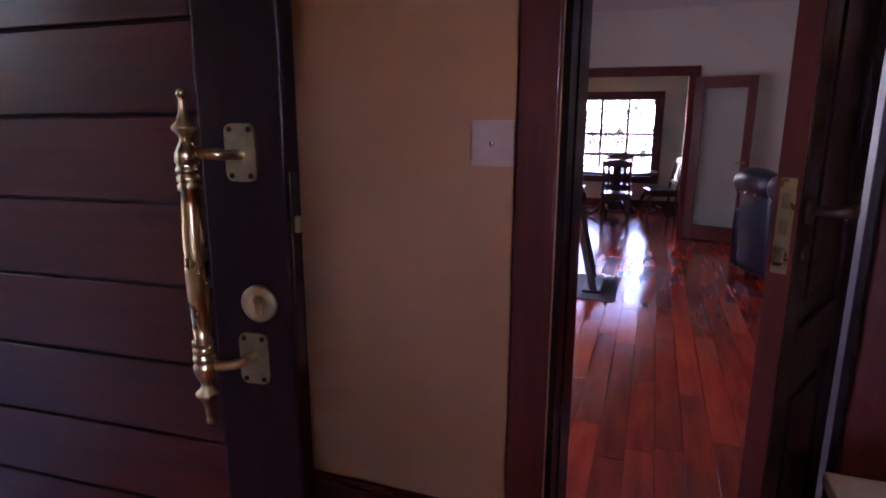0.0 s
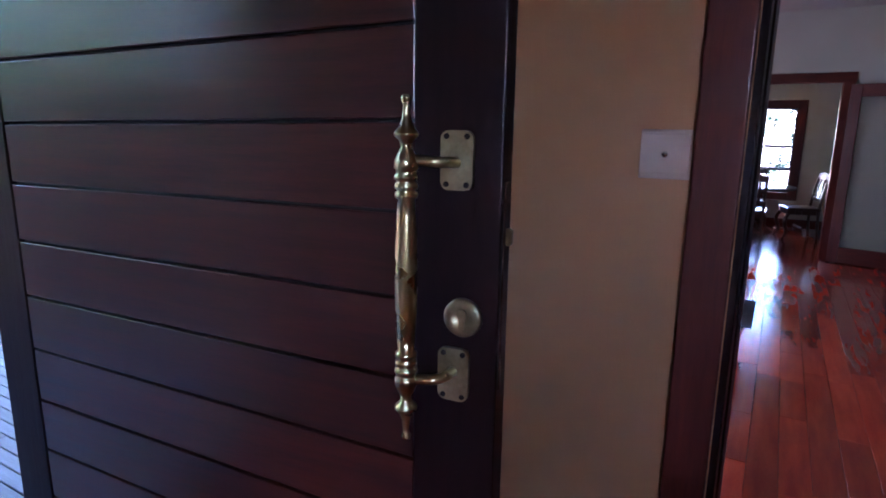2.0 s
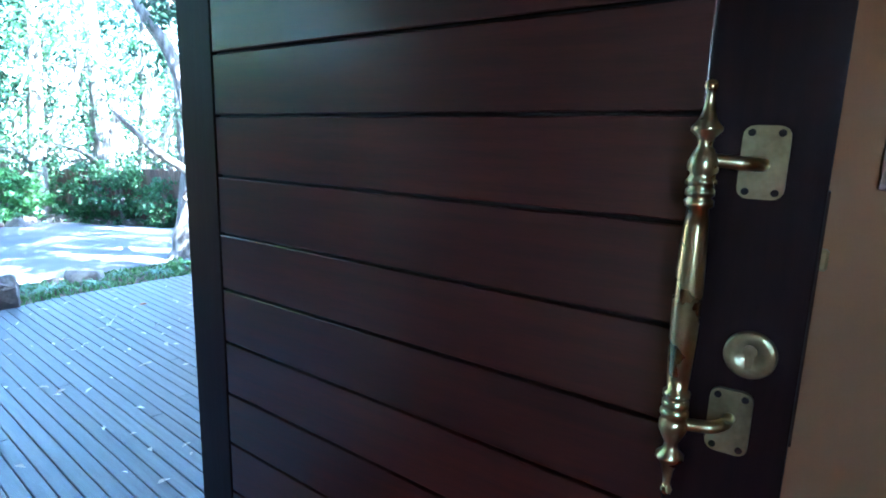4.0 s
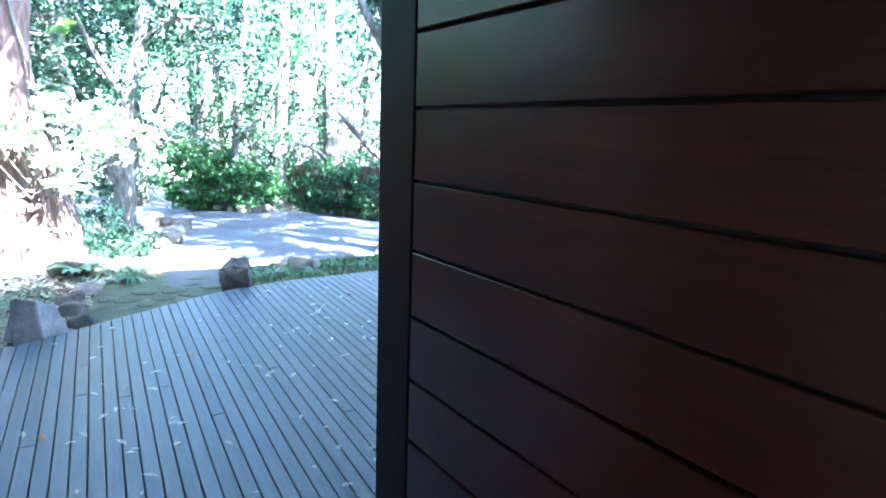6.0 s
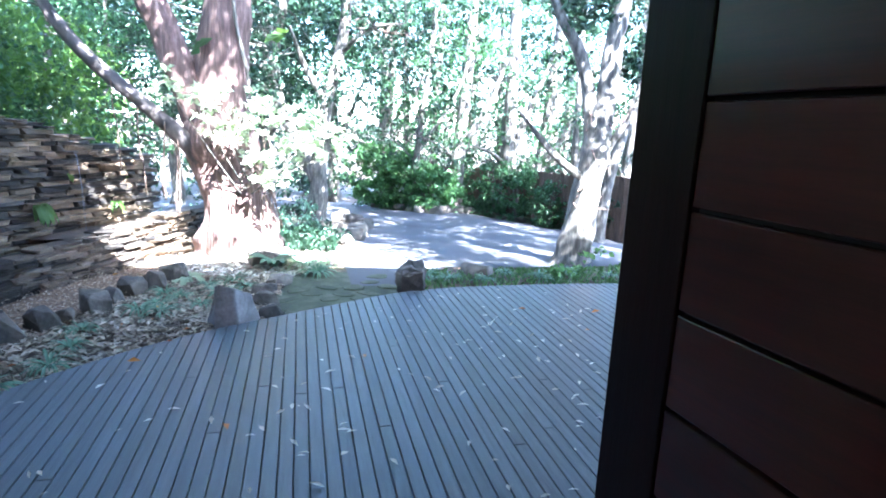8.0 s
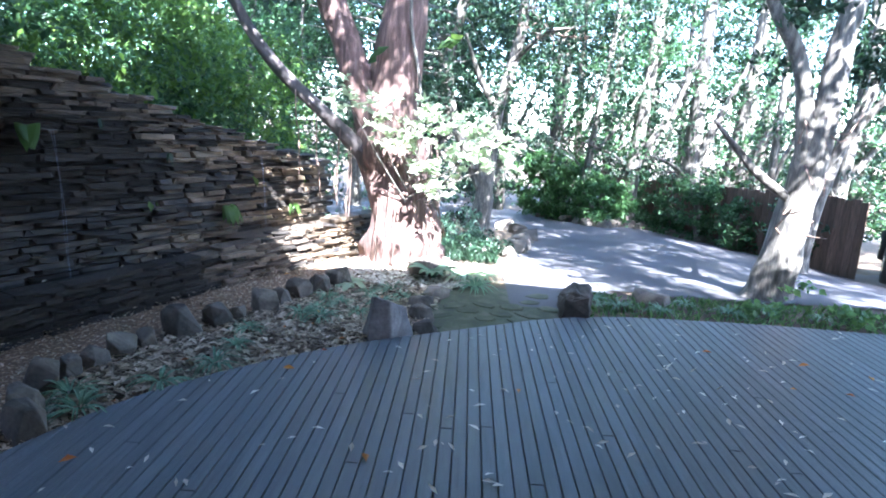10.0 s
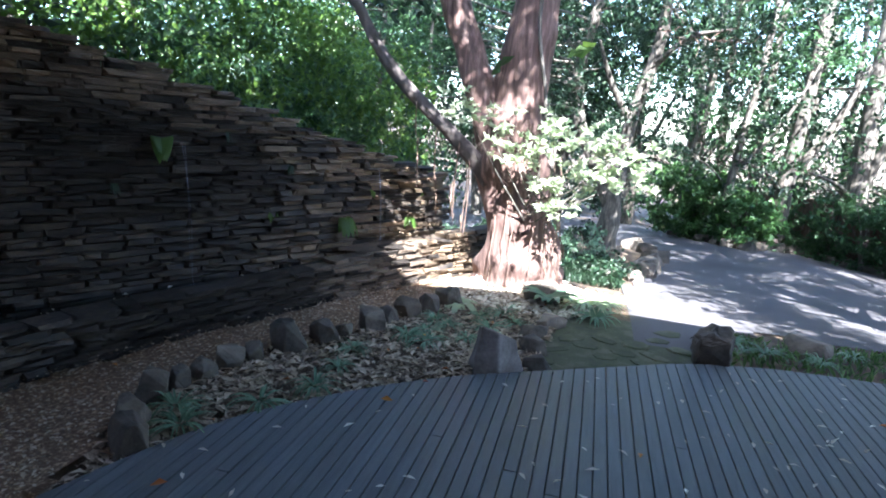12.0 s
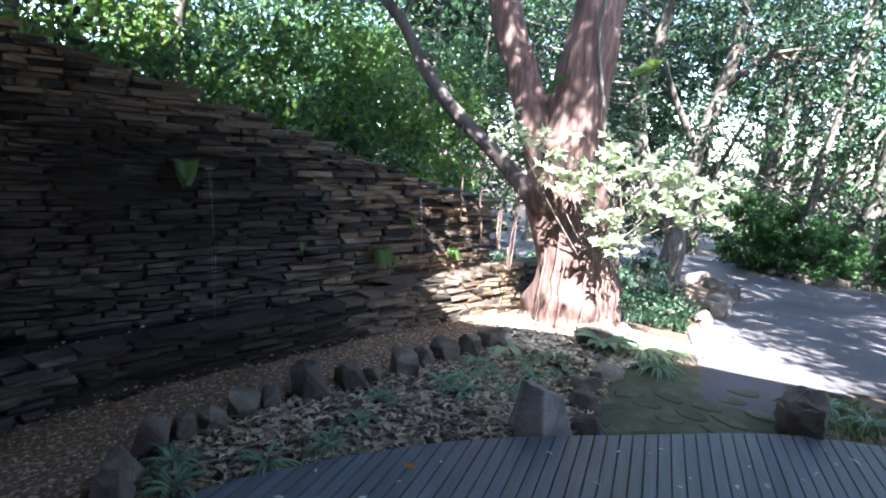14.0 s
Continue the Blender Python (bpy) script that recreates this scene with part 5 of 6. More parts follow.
broad_plant("broad_leaf_plant", -6.72, -0.10, 0.02, 16, 0.36, 0.085, "broad-leaved green plant beside a boulder", 0.75, -0.55, M_STRAP)
# The pale leaf colour of these clumps imitates the sun on them.
broad_plant("broad_leaf_plant", -6.86, 0.20, -0.04, 40, 0.46, 0.026, "clump of long green leaves, coloured pale for the sun on them", 0.8, -0.35, M_LEAFSUN)
broad_plant("broad_leaf_plant", -7.05, 0.38, -0.06, 36, 0.42, 0.026, "clump of long green leaves, coloured pale for the sun on them", 0.8, -0.35, M_LEAFSUN)
broad_plant("broad_leaf_plant", -6.62, 0.30, -0.05, 26, 0.32, 0.026, "arching clump of long blue-green leaves", 0.8, -0.2, M_STRAP)
broad_plant("broad_leaf_plant", -6.45, -0.85, -0.02, 9, 0.26, 0.07, "small plant beside the gravel, coloured pale for the sun on it", material=M_LEAFSUN)
broad_plant("wall_fern", -5.15, -2.76, 1.30, 5, 0.17, 0.13, "small green plant growing out of the stone wall", 0.5, 1.8, M_LEAFY, 1.1)
broad_plant("wall_fern", -6.58, -2.02, 0.60, 16, 0.22, 0.06, "green fern growing out of the stone wall", 0.6, 1.2, M_LEAFY, 1.1)
broad_plant("wall_fern", -7.30, -1.63, 0.55, 9, 0.15, 0.05, "green fern growing out of the stone wall", 0.6, 1.2, M_LEAFY, 1.1)
for x, y, z in ((-5.60, -2.56, 1.36), (-4.9, -2.94, 1.0), (-6.1, -2.3, 1.1)):
    broad_plant("wall_fern", x, y, z, 6, 0.10, 0.018, "wispy green fern in a joint of the stone wall", 0.5, 1.6, M_LEAFD, 1.1)

# ---- litter ----
def scatter(n, inside, x, y, z, lift=0.008):
    out = []
    while len(out) < n:
        px, py = rng.uniform(*x), rng.uniform(*y)
        if inside(px, py):
            out.append((px, py, (z if z is not None else ground_z(px, py)) + rng.uniform(lift * 0.6, lift * 1.8)))
    return np.array(out)


def on_bed(x, y):
    b = np.interp(x, [-7.0, -6.43, -5.7, -5.08, -4.7, -4.16, -3.8, -3.4], [-0.75, -0.98, -1.34, -1.72, -1.93, -2.06, -1.95, -1.85])
    return y > b and x < deck_edge(y) - 0.04 and y < -0.12 - 0.1 * (x + 5.2) and x > -7.1


def on_deck(x, y):
    return x > deck_edge(y) + 0.05


tagged(new("leaf_litter", leaf_mesh("leaf_litter", scatter(6200, on_bed, (-7, -3.3), (-2.1, 0.3), None, 0.022), (0.03, 0.10), M_CHIP, rng, 0.4, flat=True)), "brown dead leaves and bark mulch on the garden bed", "leaf litter", kind="stuff")
# Pale leaves added so that the ground here looks struck by full sun.
tagged(new("sun_patch_litter", leaf_mesh("sun_patch_litter", scatter(1900, lambda x, y: (x + 6.95) ** 2 / 0.30 + (y + 0.35) ** 2 / 0.50 < 1 and x < -6.42, (-7.6, -6.4), (-1.1, 0.4), None, 0.03), (0.04, 0.10), M_DRY, rng, 0.45, flat=True)), "pale dry leaves heaped round the tree's foot, brightening it like sunlit ground", "leaf litter", kind="stuff")
tagged(new("gravel_litter", leaf_mesh("gravel_litter", scatter(3800, on_gravel, (-7, -3.0), (-3.1, -0.7), None, 0.045), (0.010, 0.035), M_CHIP, rng, 0.6, flat=True)), "small stones and leaf bits on the gravel strip", "gravel", kind="stuff")
tagged(new("fallen_leaves", leaf_mesh("fallen_leaves", scatter(330, on_deck, (-6.0, -2.2), (-1.9, 5.0), 0.0, 0.007), (0.028, 0.075), M_DRY, rng, 0.36, fold=0.10, flat=True)), "pale dry fallen leaves scattered over the deck", "leaves", kind="stuff")
tagged(new("fallen_leaves_orange", leaf_mesh("fallen_leaves_orange", np.concatenate([scatter(26, on_deck, (-6.0, -2.2), (-1.9, 5.0), 0.0, 0.007), scatter(12, on_bed, (-7, -3.3), (-2.1, 0.3), None, 0.03), scatter(7, on_gravel, (-7, -3.3), (-2.9, -0.9), None, 0.05)]), (0.035, 0.08), M_ORANGE, rng, 0.5, flat=True)), "orange and brown fallen leaves", "leaves", kind="stuff")
tagged(new("floating_leaves", leaf_mesh("floating_leaves", scatter(46, lambda x, y: low_y(x) - 0.45 < y < low_y(x) - 0.15, (-6.3, -3.4), (-3.6, -1.8), 0.237, 0.004), (0.02, 0.05), M_DRY, rng, 0.5, flat=True)), "pale leaves floating on the basin water", "leaves", kind="stuff")


def grass(name, n, inside, x, y, length, material, label):
    p = scatter(n, inside, x, y, None, 0.0)
    d = rng.normal(size=(n, 3)) * 0.5 + np.array([0, 0, 1.0])
    p[:, 2] += length * 0.4
    return tagged(new(name, leaf_mesh(name, p, (length * 0.6, length * 1.3), material, rng, 0.09, direction=d)), label, "grass", kind="stuff")


grass("grass", 2300, lambda x, y: deck_edge(y) - 0.8 < x < deck_edge(y) - 0.04, (-7.0, -5.5), (1.2, 7.5), 0.09, M_GRASS, "bright green grass along the deck's edge")
grass("grass_bed", 1500, lambda x, y: not on_drive(x, y), (-9.8, -8.3), (-0.3, 0.6), 0.13, M_LEAFD, "green grass beside the tree")
low = cloud(34, (-6.9, -6.1), (2.2, 6.5), (0.0, 0.06))
tagged(new("ground_ivy", leaf_mesh("ground_ivy", clumps(rng, low, 22, 0.12, 0.3), (0.05, 0.10), M_GRASS, rng, 0.7)), "broad-leaved green ground ivy along the deck", "ground cover", kind="stuff")
vg = cloud(150, (-0.9, -0.2), (2.2, 7.0), (0, 0.3))
vg[:, 0] += np.interp(vg[:, 1], [e[0] for e in FAR_EDGE], [e[1] for e in FAR_EDGE])
vg[:, 2] += np.array([ground_z(x, y) for x, y in vg[:, :2]])
tagged(new("verge_growth", leaf_mesh("verge_growth", clumps(rng, vg, 45, 0.22, 0.5), (0.06, 0.13), M_LEAF, rng, 0.5)), "low green growth along the driveway's far verge", "undergrowth", kind="stuff")

gw = cloud(190, (-5.0, 2.5), (12.4, 17.0), (0.0, 4.6))
tagged(new("garden_foliage", leaf_mesh("garden_foliage", clumps(rng, gw, 60, 0.3), (0.08, 0.16), M_LEAFD, rng)), "green garden foliage outside the dining window", "foliage", kind="stuff")

# ---- spouts and falling water ----
for x, y, z in ((-5.25, -2.70, 1.28), (-6.90, -1.86, 1.06), (-6.32, -2.17, 1.03), (-4.70, -3.02, 1.80)):
    sp = thing("water_spout", (x, y, z), "small slate spout jutting from the wet stone wall", "spout")
    part("lip", boxes((x - 0.05, x + 0.05, y - 0.10, y + 0.05, z - 0.008, z + 0.012, 0.004)), M_ROCKD, sp)
    if z in (1.03, 1.80):
        continue                        # these two only drip
    bm = bmesh.new()
    for dx in (0, 0.018):
        tube(bm, [(x + dx + 0.008 * math.sin(q * 9 + dx * 90), y + 0.05 + 0.04 * q ** 0.5, z - (z - 0.235) * q) for q in np.linspace(0, 1, 14)], [0.0016 - 0.0009 * q for q in np.linspace(0, 1, 14)], 6)
    part("trickle", bm, M_DROP, sp, "thin trickle of water", smooth=True)

# ---- mossy stone path ----
mp = thing("stone_path", (-6.0, 0.4, -0.06), "mossy uneven flagstone path leading off the deck", "path", kind="structure")
sheet("moss", lambda x, y: x < deck_edge(y) - 0.06 and x > -6.75 + 0.25 * noise.noise(Vector((0, y * 2, 1))) and -0.12 - 0.1 * (x + 5.2) < y < 1.02 + 0.3 * (-5.9 - x), -6.95, -5.1, -0.2, 1.4, 0.05, 0.012, M_MOSS, "mossy earth between the flagstones", "moss")
for k in range(34):
    x, y = -5.25 - 0.17 * (k // 4) * 1.05 + random.uniform(-0.05, 0.05), -0.05 + 0.27 * (k % 4) + random.uniform(-0.07, 0.07) + 0.12 * ((k // 4) % 2)
    if x > deck_edge(y) - 0.10 or x < -6.72:
        continue
    bm = bmesh.new()
    n = 8
    sz, tw = random.uniform(0.62, 1.0), random.uniform(-0.7, 0.7)
    ring = [(sz * 0.11 * random.uniform(0.75, 1.15) * math.cos(6.28 * i / n + tw), sz * 0.14 * random.uniform(0.75, 1.15) * math.sin(6.28 * i / n)) for i in range(n)]
    h = random.uniform(-0.008, 0.014)
    lo = [bm.verts.new((x + a, y + b, -0.10)) for a, b in ring]
    up = [bm.verts.new((x + a, y + b, -0.047 + h * 0.6)) for a, b in ring]
    tp = [bm.verts.new((x + a * 0.88, y + b * 0.88, -0.038 + h * 0.6)) for a, b in ring]
    for i in range(n):
        j = (i + 1) % n
        bm.faces.new((lo[i], lo[j], up[j], up[i])), bm.faces.new((up[i], up[j], tp[j], tp[i]))
    bm.faces.new(tp)
    part("flagstone", bm, M_MOSS, mp)

# ---- fence and car beyond the driveway ----
fence = thing("fence", (-16.2, 5.9, -1.1), "weathered brown timber paling fence", "fence")
FA, FB = Vector((-20.5, 4.75, 0)), Vector((-11.7, 7.05, 0))
pale = boxes((-0.012, 0.012, -0.075, 0.075, 0, 1.45, 0.004))
pme = bpy.data.meshes.new("paling")
pale.to_mesh(pme)
pale.free()
pme.materials.append(M_FENCE)
fyaw = math.degrees(math.atan2(FB.y - FA.y, FB.x - FA.x)) - 90
for k in range(57):
    p = FA.lerp(FB, k / 56)
    piece("paling", pme, pose(p.x, p.y, ground_z(p.x, p.y) - 0.05 + random.uniform(-0.03, 0.03), 0, 0, fyaw + random.uniform(-2, 2)), fence)
for dz in (0.3, 1.15):
    bm = boxes((0.016, 0.06, -0.03, (FB - FA).length + 0.03, 0, 0.09, 0.004))
    za, zb = ground_z(*FA.xy) + dz, ground_z(*FB.xy) + dz
    for v in bm.verts:
        v.co.z += (zb - za) * v.co.y / (FB - FA).length
    part("rail", bm, M_FENCE, fence, m=pose(FA.x, FA.y, za, 0, 0, fyaw) @ Matrix.Diagonal((-1, 1, 1, 1)))

CARM = pose(-9.90, 7.45, ground_z(-10.6, 7.0) + 0.01, 0, 0, -33) @ Matrix.Translation((14.6, -11.1, 0))
car = thing("car", (-11.5, 7.6, -0.8), "dark blue parked car seen from behind", "car")
CZ = 0.0


def car_body():
    prof = [(0.0, 0.35), (-0.03, 0.62), (0.02, 0.92), (0.35, 1.02), (0.75, 1.40), (1.2, 1.46), (2.2, 1.42), (2.9, 0.98), (3.9, 0.86), (4.1, 0.55), (4.05, 0.28), (0.1, 0.24)]
    bm, rings = bmesh.new(), []
    for w, inset in ((-0.83, 0.06), (-0.86, 0.0), (0.86, 0.0), (0.83, 0.06)):
        rings.append([bm.verts.new((-14.6 - x * 1.0 + (-inset if x < 2 else inset), 11.1 + w * (1 - 0.13 * max(0, z - 0.95)), CZ + z - (inset if z > 0.9 else 0))) for x, z in prof])
    n = len(prof)
    for a, b in zip(rings, rings[1:]):
        for i in range(n):
            bm.faces.new((a[i], a[(i + 1) % n], b[(i + 1) % n], b[i]))
    bm.faces.new(rings[0]), bm.faces.new(rings[-1])
    return bm


body = part("body", car_body(), M_CARP, car, m=CARM)
part("rear_window", boxes((-15.16, -15.02, 10.5, 11.7, CZ + 1.10, CZ + 1.36, 0.02)), M_BLACK, body, m=CARM)
part("bumper", boxes((-14.66, -14.52, 10.24, 11.96, CZ + 0.30, CZ + 0.52, 0.04, 2)), M_BLACK, body, m=CARM)
for y in (10.33, 11.72):
    part("tail_lamp", boxes((-14.66, -14.56, y, y + 0.16, CZ + 0.70, CZ + 0.92, 0.02)), M_RED, body, "red tail lamp", m=CARM)
for x in (-15.35, -17.85):
    for y, sgn in ((10.26, -1), (11.94, 1)):
        bm = bmesh.new()
        mm = CARM @ Matrix.Translation((x, y, CZ + 0.30)) @ Matrix.Rotation(radians(90 * sgn), 4, "X")
        lathe(bm, [(0.19, -0.08), (0.29, -0.10), (0.31, -0.04), (0.31, 0.04), (0.29, 0.09), (0.19, 0.07)], mm, 24)
        tyre = part("wheel", bm, M_TYRE, car, smooth=True)
        bm = bmesh.new()
        lathe(bm, [(0.19, 0.075), (0.12, 0.088), (0.04, 0.10), (0.0001, 0.10)], mm, 20)
        lathe(bm, [(0.19, -0.085), (0.12, -0.098), (0.04, -0.10), (0.0001, -0.10)], mm, 20)
        part("rim", bm, M_CHROME, tyre, "silver wheel rim")


# ---- windows ----
def window(name, x0, x1, y0, y1, z0, z1, along, cols, rows, label):
    """A dark-framed window; along is 'x' or 'y', rows are heights between z0 and z1."""
    w = thing(name, ((x0 + x1) / 2, (y0 + y1) / 2, z0), label, "window", kind="structure")
    mid = (y0 + y1) / 2 if along == "x" else (x0 + x1) / 2
    a0, a1 = (x0, x1) if along == "x" else (y0, y1)

    def bar(p0, p1, q0, q1, d=0.02):
        return boxes((p0, p1, mid - d, mid + d, q0, q1, 0.003)) if along == "x" else boxes((mid - d, mid + d, p0, p1, q0, q1, 0.003))
    for p in np.linspace(a0, a1, cols + 1):
        part("frame_bar", bar(max(a0, p - 0.022), min(a1, p + 0.022), z0, z1), M_BLACK, w)
    for q in [z0] + rows + [z1]:
        part("frame_bar", bar(a0, a1, max(z0, q - 0.022), min(z1, q + 0.022), 0.019), M_BLACK, w)
    g = part("pane", bar(a0 + 0.01, a1 - 0.01, z0 + 0.01, z1 - 0.01, 0.003), M_GLASS, w)
    g.visible_shadow = False
    return w


w1 = window("window_1", WX0, WX1, WY + 0.05, WY + 0.13, WZ0, WZ1, "x", 4, [0.93, 1.30], "dark-framed dining room window with a grille and slatted blind")
for p in np.linspace(WX0, WX1, 13)[1:-1]:
    part("grille_bar", boxes((p - 0.006, p + 0.006, WY + 0.14, WY + 0.152, WZ0, WZ1)), M_BLACK, w1)
for z in np.arange(0.95, 1.88, 0.05):
    part("blind_slat", boxes((WX0 + 0.02, WX1 - 0.02, WY + 0.16, WY + 0.174, z, z + 0.019)), M_BLACK, w1)
part("architrave", boxes((WX1 - 0.002, WX1 + 0.13, WY - 0.028, WY, WZ0 - 0.12, WZ1 + 0.13, 0.005)), M_TRIM, w1)
part("architrave", boxes((WX0 - 0.13, WX0 + 0.002, WY - 0.028, WY, WZ0 - 0.12, WZ1 + 0.13, 0.005)), M_TRIM, w1)
part("architrave", boxes((WX0, WX1, WY - 0.026, WY, WZ1, WZ1 + 0.128, 0.005)), M_TRIMH, w1)
part("window_sill", boxes((WX0, WX1, WY - 0.034, WY + 0.06, WZ0 - 0.118, WZ0, 0.005)), M_TRIMH, w1)
# No window is known here; added to light the living room.
window("window_2", XO + 0.06, XI - 0.06, 3.4, 6.6, 0.5, 2.2, "y", 3, [1.7], "unseen dark-framed living room window towards the deck, added for light")

# Made-up window out of view, to carry the hall's warm lamp.
window("window_3", 0.7, 1.6, -1.9, -1.85, 1.4, 2.2, "x", 2, [], "unseen small dark-framed hall window, added for light")


def light_panel(name, eye, target, sx, sy, watts, color):
    """An area lamp at a window: the sky's light for the dining room, fill elsewhere."""
    a = new(name, bpy.data.lights.new(name, "AREA"))
    a.data.shape, a.data.size, a.data.size_y, a.data.energy, a.data.color = "RECTANGLE", sx, sy, watts, color
    a.matrix_world = look(eye, target)
    return a


# Hangs outside above the dining window, out of view, for skylight through it.
light_panel("dining_window_light", ((WX0 + WX1) / 2, WY + 0.95, 2.62), ((WX0 + WX1) / 2, WY - 1.2, 0.4), 1.9, 0.9, LIGHT_DINING, (0.93, 0.97, 1.0))
# Fill lamp at the added living room window.
light_panel("living_fill_light", (XI + 0.06, 5.0, 1.35), (3, 5.0, 1.0), 3.1, 1.6, LIGHT_LIVING, (1.0, 0.95, 0.9))
# Warm fill added to brighten the tan wall.
light_panel("hall_fill_light", (1.15, -1.79, 1.8), (-0.4, 2, 1.1), 0.85, 0.75, LIGHT_HALL, (1.0, 0.76, 0.55))

# ---- frosted glass door folded back against the dining wall ----
FD = Matrix.Translation((0.43, 8.225, 0)) @ Matrix.Rotation(radians(-14), 4, "Z")
gd = thing("door_3", (0.43, 8.2, 0), "red-brown timber door with one frosted glass pane, standing open", "door", kind="structure")
part("stile", boxes((0, 0.11, -0.04, 0, 0.01, 2.06, 0.003)), M_TRIM, gd, m=FD)
part("stile", boxes((0.60, 0.70, -0.04, 0, 0.01, 2.06, 0.003)), M_TRIM, gd, m=FD)
part("rail", boxes((0.11, 0.60, -0.039, -0.001, 0.01, 0.20, 0.003)), M_TRIMH, gd, m=FD)
part("rail", boxes((0.11, 0.60, -0.039, -0.001, 1.92, 2.06, 0.003)), M_TRIMH, gd, m=FD)
part("pane", boxes((0.11, 0.60, -0.024, -0.016, 0.20, 1.92)), M_FROST, gd, "frosted glass pane", m=FD)
bm = bmesh.new()
pts = smooth_path([(0.65, -0.04, 1.02), (0.65, -0.085, 1.02), (0.62, -0.095, 1.02), (0.55, -0.09, 1.015)], 4)
tube(bm, [FD @ p for p in pts], [0.009] * len(pts), 10)
part("door_handle", bm, M_BRASS, gd, "brass lever handle", smooth=True)


# ---- dining furniture ----
def dining_chair(label):
    c = thing("dining_chair", (0, 0, 0), label, "chair", "chairs round the table")
    part("seat", boxes((-0.22, 0.22, -0.22, 0.22, 0.42, 0.46, 0.012, 2)), M_DARKWOOD, c)
    part("seat_rail", boxes((-0.205, 0.205, -0.205, 0.205, 0.36, 0.42, 0.004)), M_DARKWOOD, c)
    for x in (-0.19, 0.19):
        bm = bmesh.new()
        pts = smooth_path([(x, -0.19, 0.37), (x * 1.08, -0.23, 0.26), (x * 0.98, -0.19, 0.10), (x * 1.1, -0.24, 0.0)], 5)
        tube(bm, pts, list(np.linspace(0.03, 0.019, len(pts))), 8)
        part("leg", bm, M_DARKWOOD, c, smooth=True)
        bm = bmesh.new()
        pts = smooth_path([(x, 0.22, 0.0), (x, 0.20, 0.25), (x, 0.20, 0.46), (x * 0.98, 0.23, 0.68), (x * 1.02, 0.28, 0.93)], 5)
        tube(bm, pts, [0.02] * len(pts), 8)
        part("back_post", bm, M_DARKWOOD, c, smooth=True)
    part("crest_rail", boxes((-0.215, 0.215, 0.262, 0.300, 0.86, 0.945, 0.012, 2), (-0.12, 0.12, 0.266, 0.296, 0.935, 0.965, 0.010, 2)), M_DARKWOOD, c)
    part("back_rail", boxes((-0.19, 0.19, 0.205, 0.232, 0.55, 0.60, 0.004)), M_DARKWOOD, c)
    for x, w in ((-0.115, 0.016), (0, 0.055), (0.115, 0.016)):
        bm = boxes((x - w, x + w, -0.009, 0.009, 0, 0.30, 0.004))
        part("splat", bm, M_DARKWOOD, c, m=Matrix.Translation((0, 0.222, 0.58)) @ Matrix.Rotation(radians(-10), 4, "X"))
    part("stretcher", boxes((-0.19, 0.19, 0.0, 0.022, 0.15, 0.18, 0.004)), M_DARKWOOD, c)
    return c


ch = dining_chair("dark carved wooden dining chair with a tall splat back")
CH = [(-0.50, 9.25, 180), (0.13, 9.95, -75), (-1.28, 9.9, 90), (-0.55, 10.62, 0)]
ch.matrix_basis = pose(CH[0][0], CH[0][1], 0, 0, 0, CH[0][2])
for x, y, a in CH[1:]:
    copy_thing(ch, pose(x, y, 0, 0, 0, a))

tb = thing("dining_table", (-0.56, 9.95, 0), "round dark wooden pedestal dining table with a polished top", "table")
bm = bmesh.new()
lathe(bm, [(0.60, 0), (0.63, 0.008), (0.64, 0.02), (0.63, 0.034), (0.60, 0.04)], Matrix.Translation((-0.56, 9.95, 0.70)), 40)
part("tabletop", bm, M_DARKWOOD, tb, smooth=True)
bm = bmesh.new()
lathe(bm, [(0.12, 0.0), (0.14, 0.06), (0.07, 0.12), (0.06, 0.28), (0.11, 0.36), (0.06, 0.44), (0.14, 0.55), (0.30, 0.60)], Matrix.Translation((-0.56, 9.95, 0.10)), 20)
part("pedestal", bm, M_DARKWOOD, tb, smooth=True)
for k in range(4):
    a = k * math.pi / 2 + 0.6
    bm = bmesh.new()
    pts = smooth_path([(-0.56 + r * math.cos(a), 9.95 + r * math.sin(a), z) for r, z in ((0.06, 0.20), (0.18, 0.22), (0.32, 0.10), (0.45, 0.03))], 5)
    tube(bm, pts, list(np.linspace(0.045, 0.026, len(pts))), 8)
    part("foot", bm, M_DARKWOOD, tb, smooth=True)

bk = thing("wicker_chair", (0.78, 10.5, 0), "rounded tan wicker tub chair in the dining corner", "chair")
bm = bmesh.new()
rings = []
for r, z in ((0.27, 0.12), (0.34, 0.40), (0.37, 0.62), (0.37, 0.80), (0.33, 0.81), (0.31, 0.62), (0.29, 0.42), (0.0, 0.42)):
    rings.append([bm.verts.new((0.78 + (r + 0.001) * math.cos(a), 10.5 + (r + 0.001) * math.sin(a), z - (0.22 * (0.5 - 0.5 * math.cos(a - 0.7 + math.pi)) if z > 0.55 else 0))) for a in np.linspace(0, 2 * math.pi, 24, endpoint=False)])
for a, b in zip(rings, rings[1:]):
    for i in range(24):
        bm.faces.new((a[i], a[(i + 1) % 24], b[(i + 1) % 24], b[i]))
part("shell", bm, M_WICKER, bk, smooth=True)
for k in range(4):
    a = 0.8 + k * math.pi / 2
    bm = bmesh.new()
    tube(bm, [(0.78 + 0.25 * math.cos(a), 10.5 + 0.25 * math.sin(a), 0.0), (0.78 + 0.24 * math.cos(a), 10.5 + 0.24 * math.sin(a), 0.16)], [0.02, 0.02], 8)
    part("leg", bm, M_DARKWOOD, bk)

# ---- leather sofa seen from behind ----
SF = Matrix.Translation((0.85, 6.45, 0)) @ Matrix.Rotation(math.atan2(-0.958, 0.285), 4, "Z")    # x along the back, y towards the seat
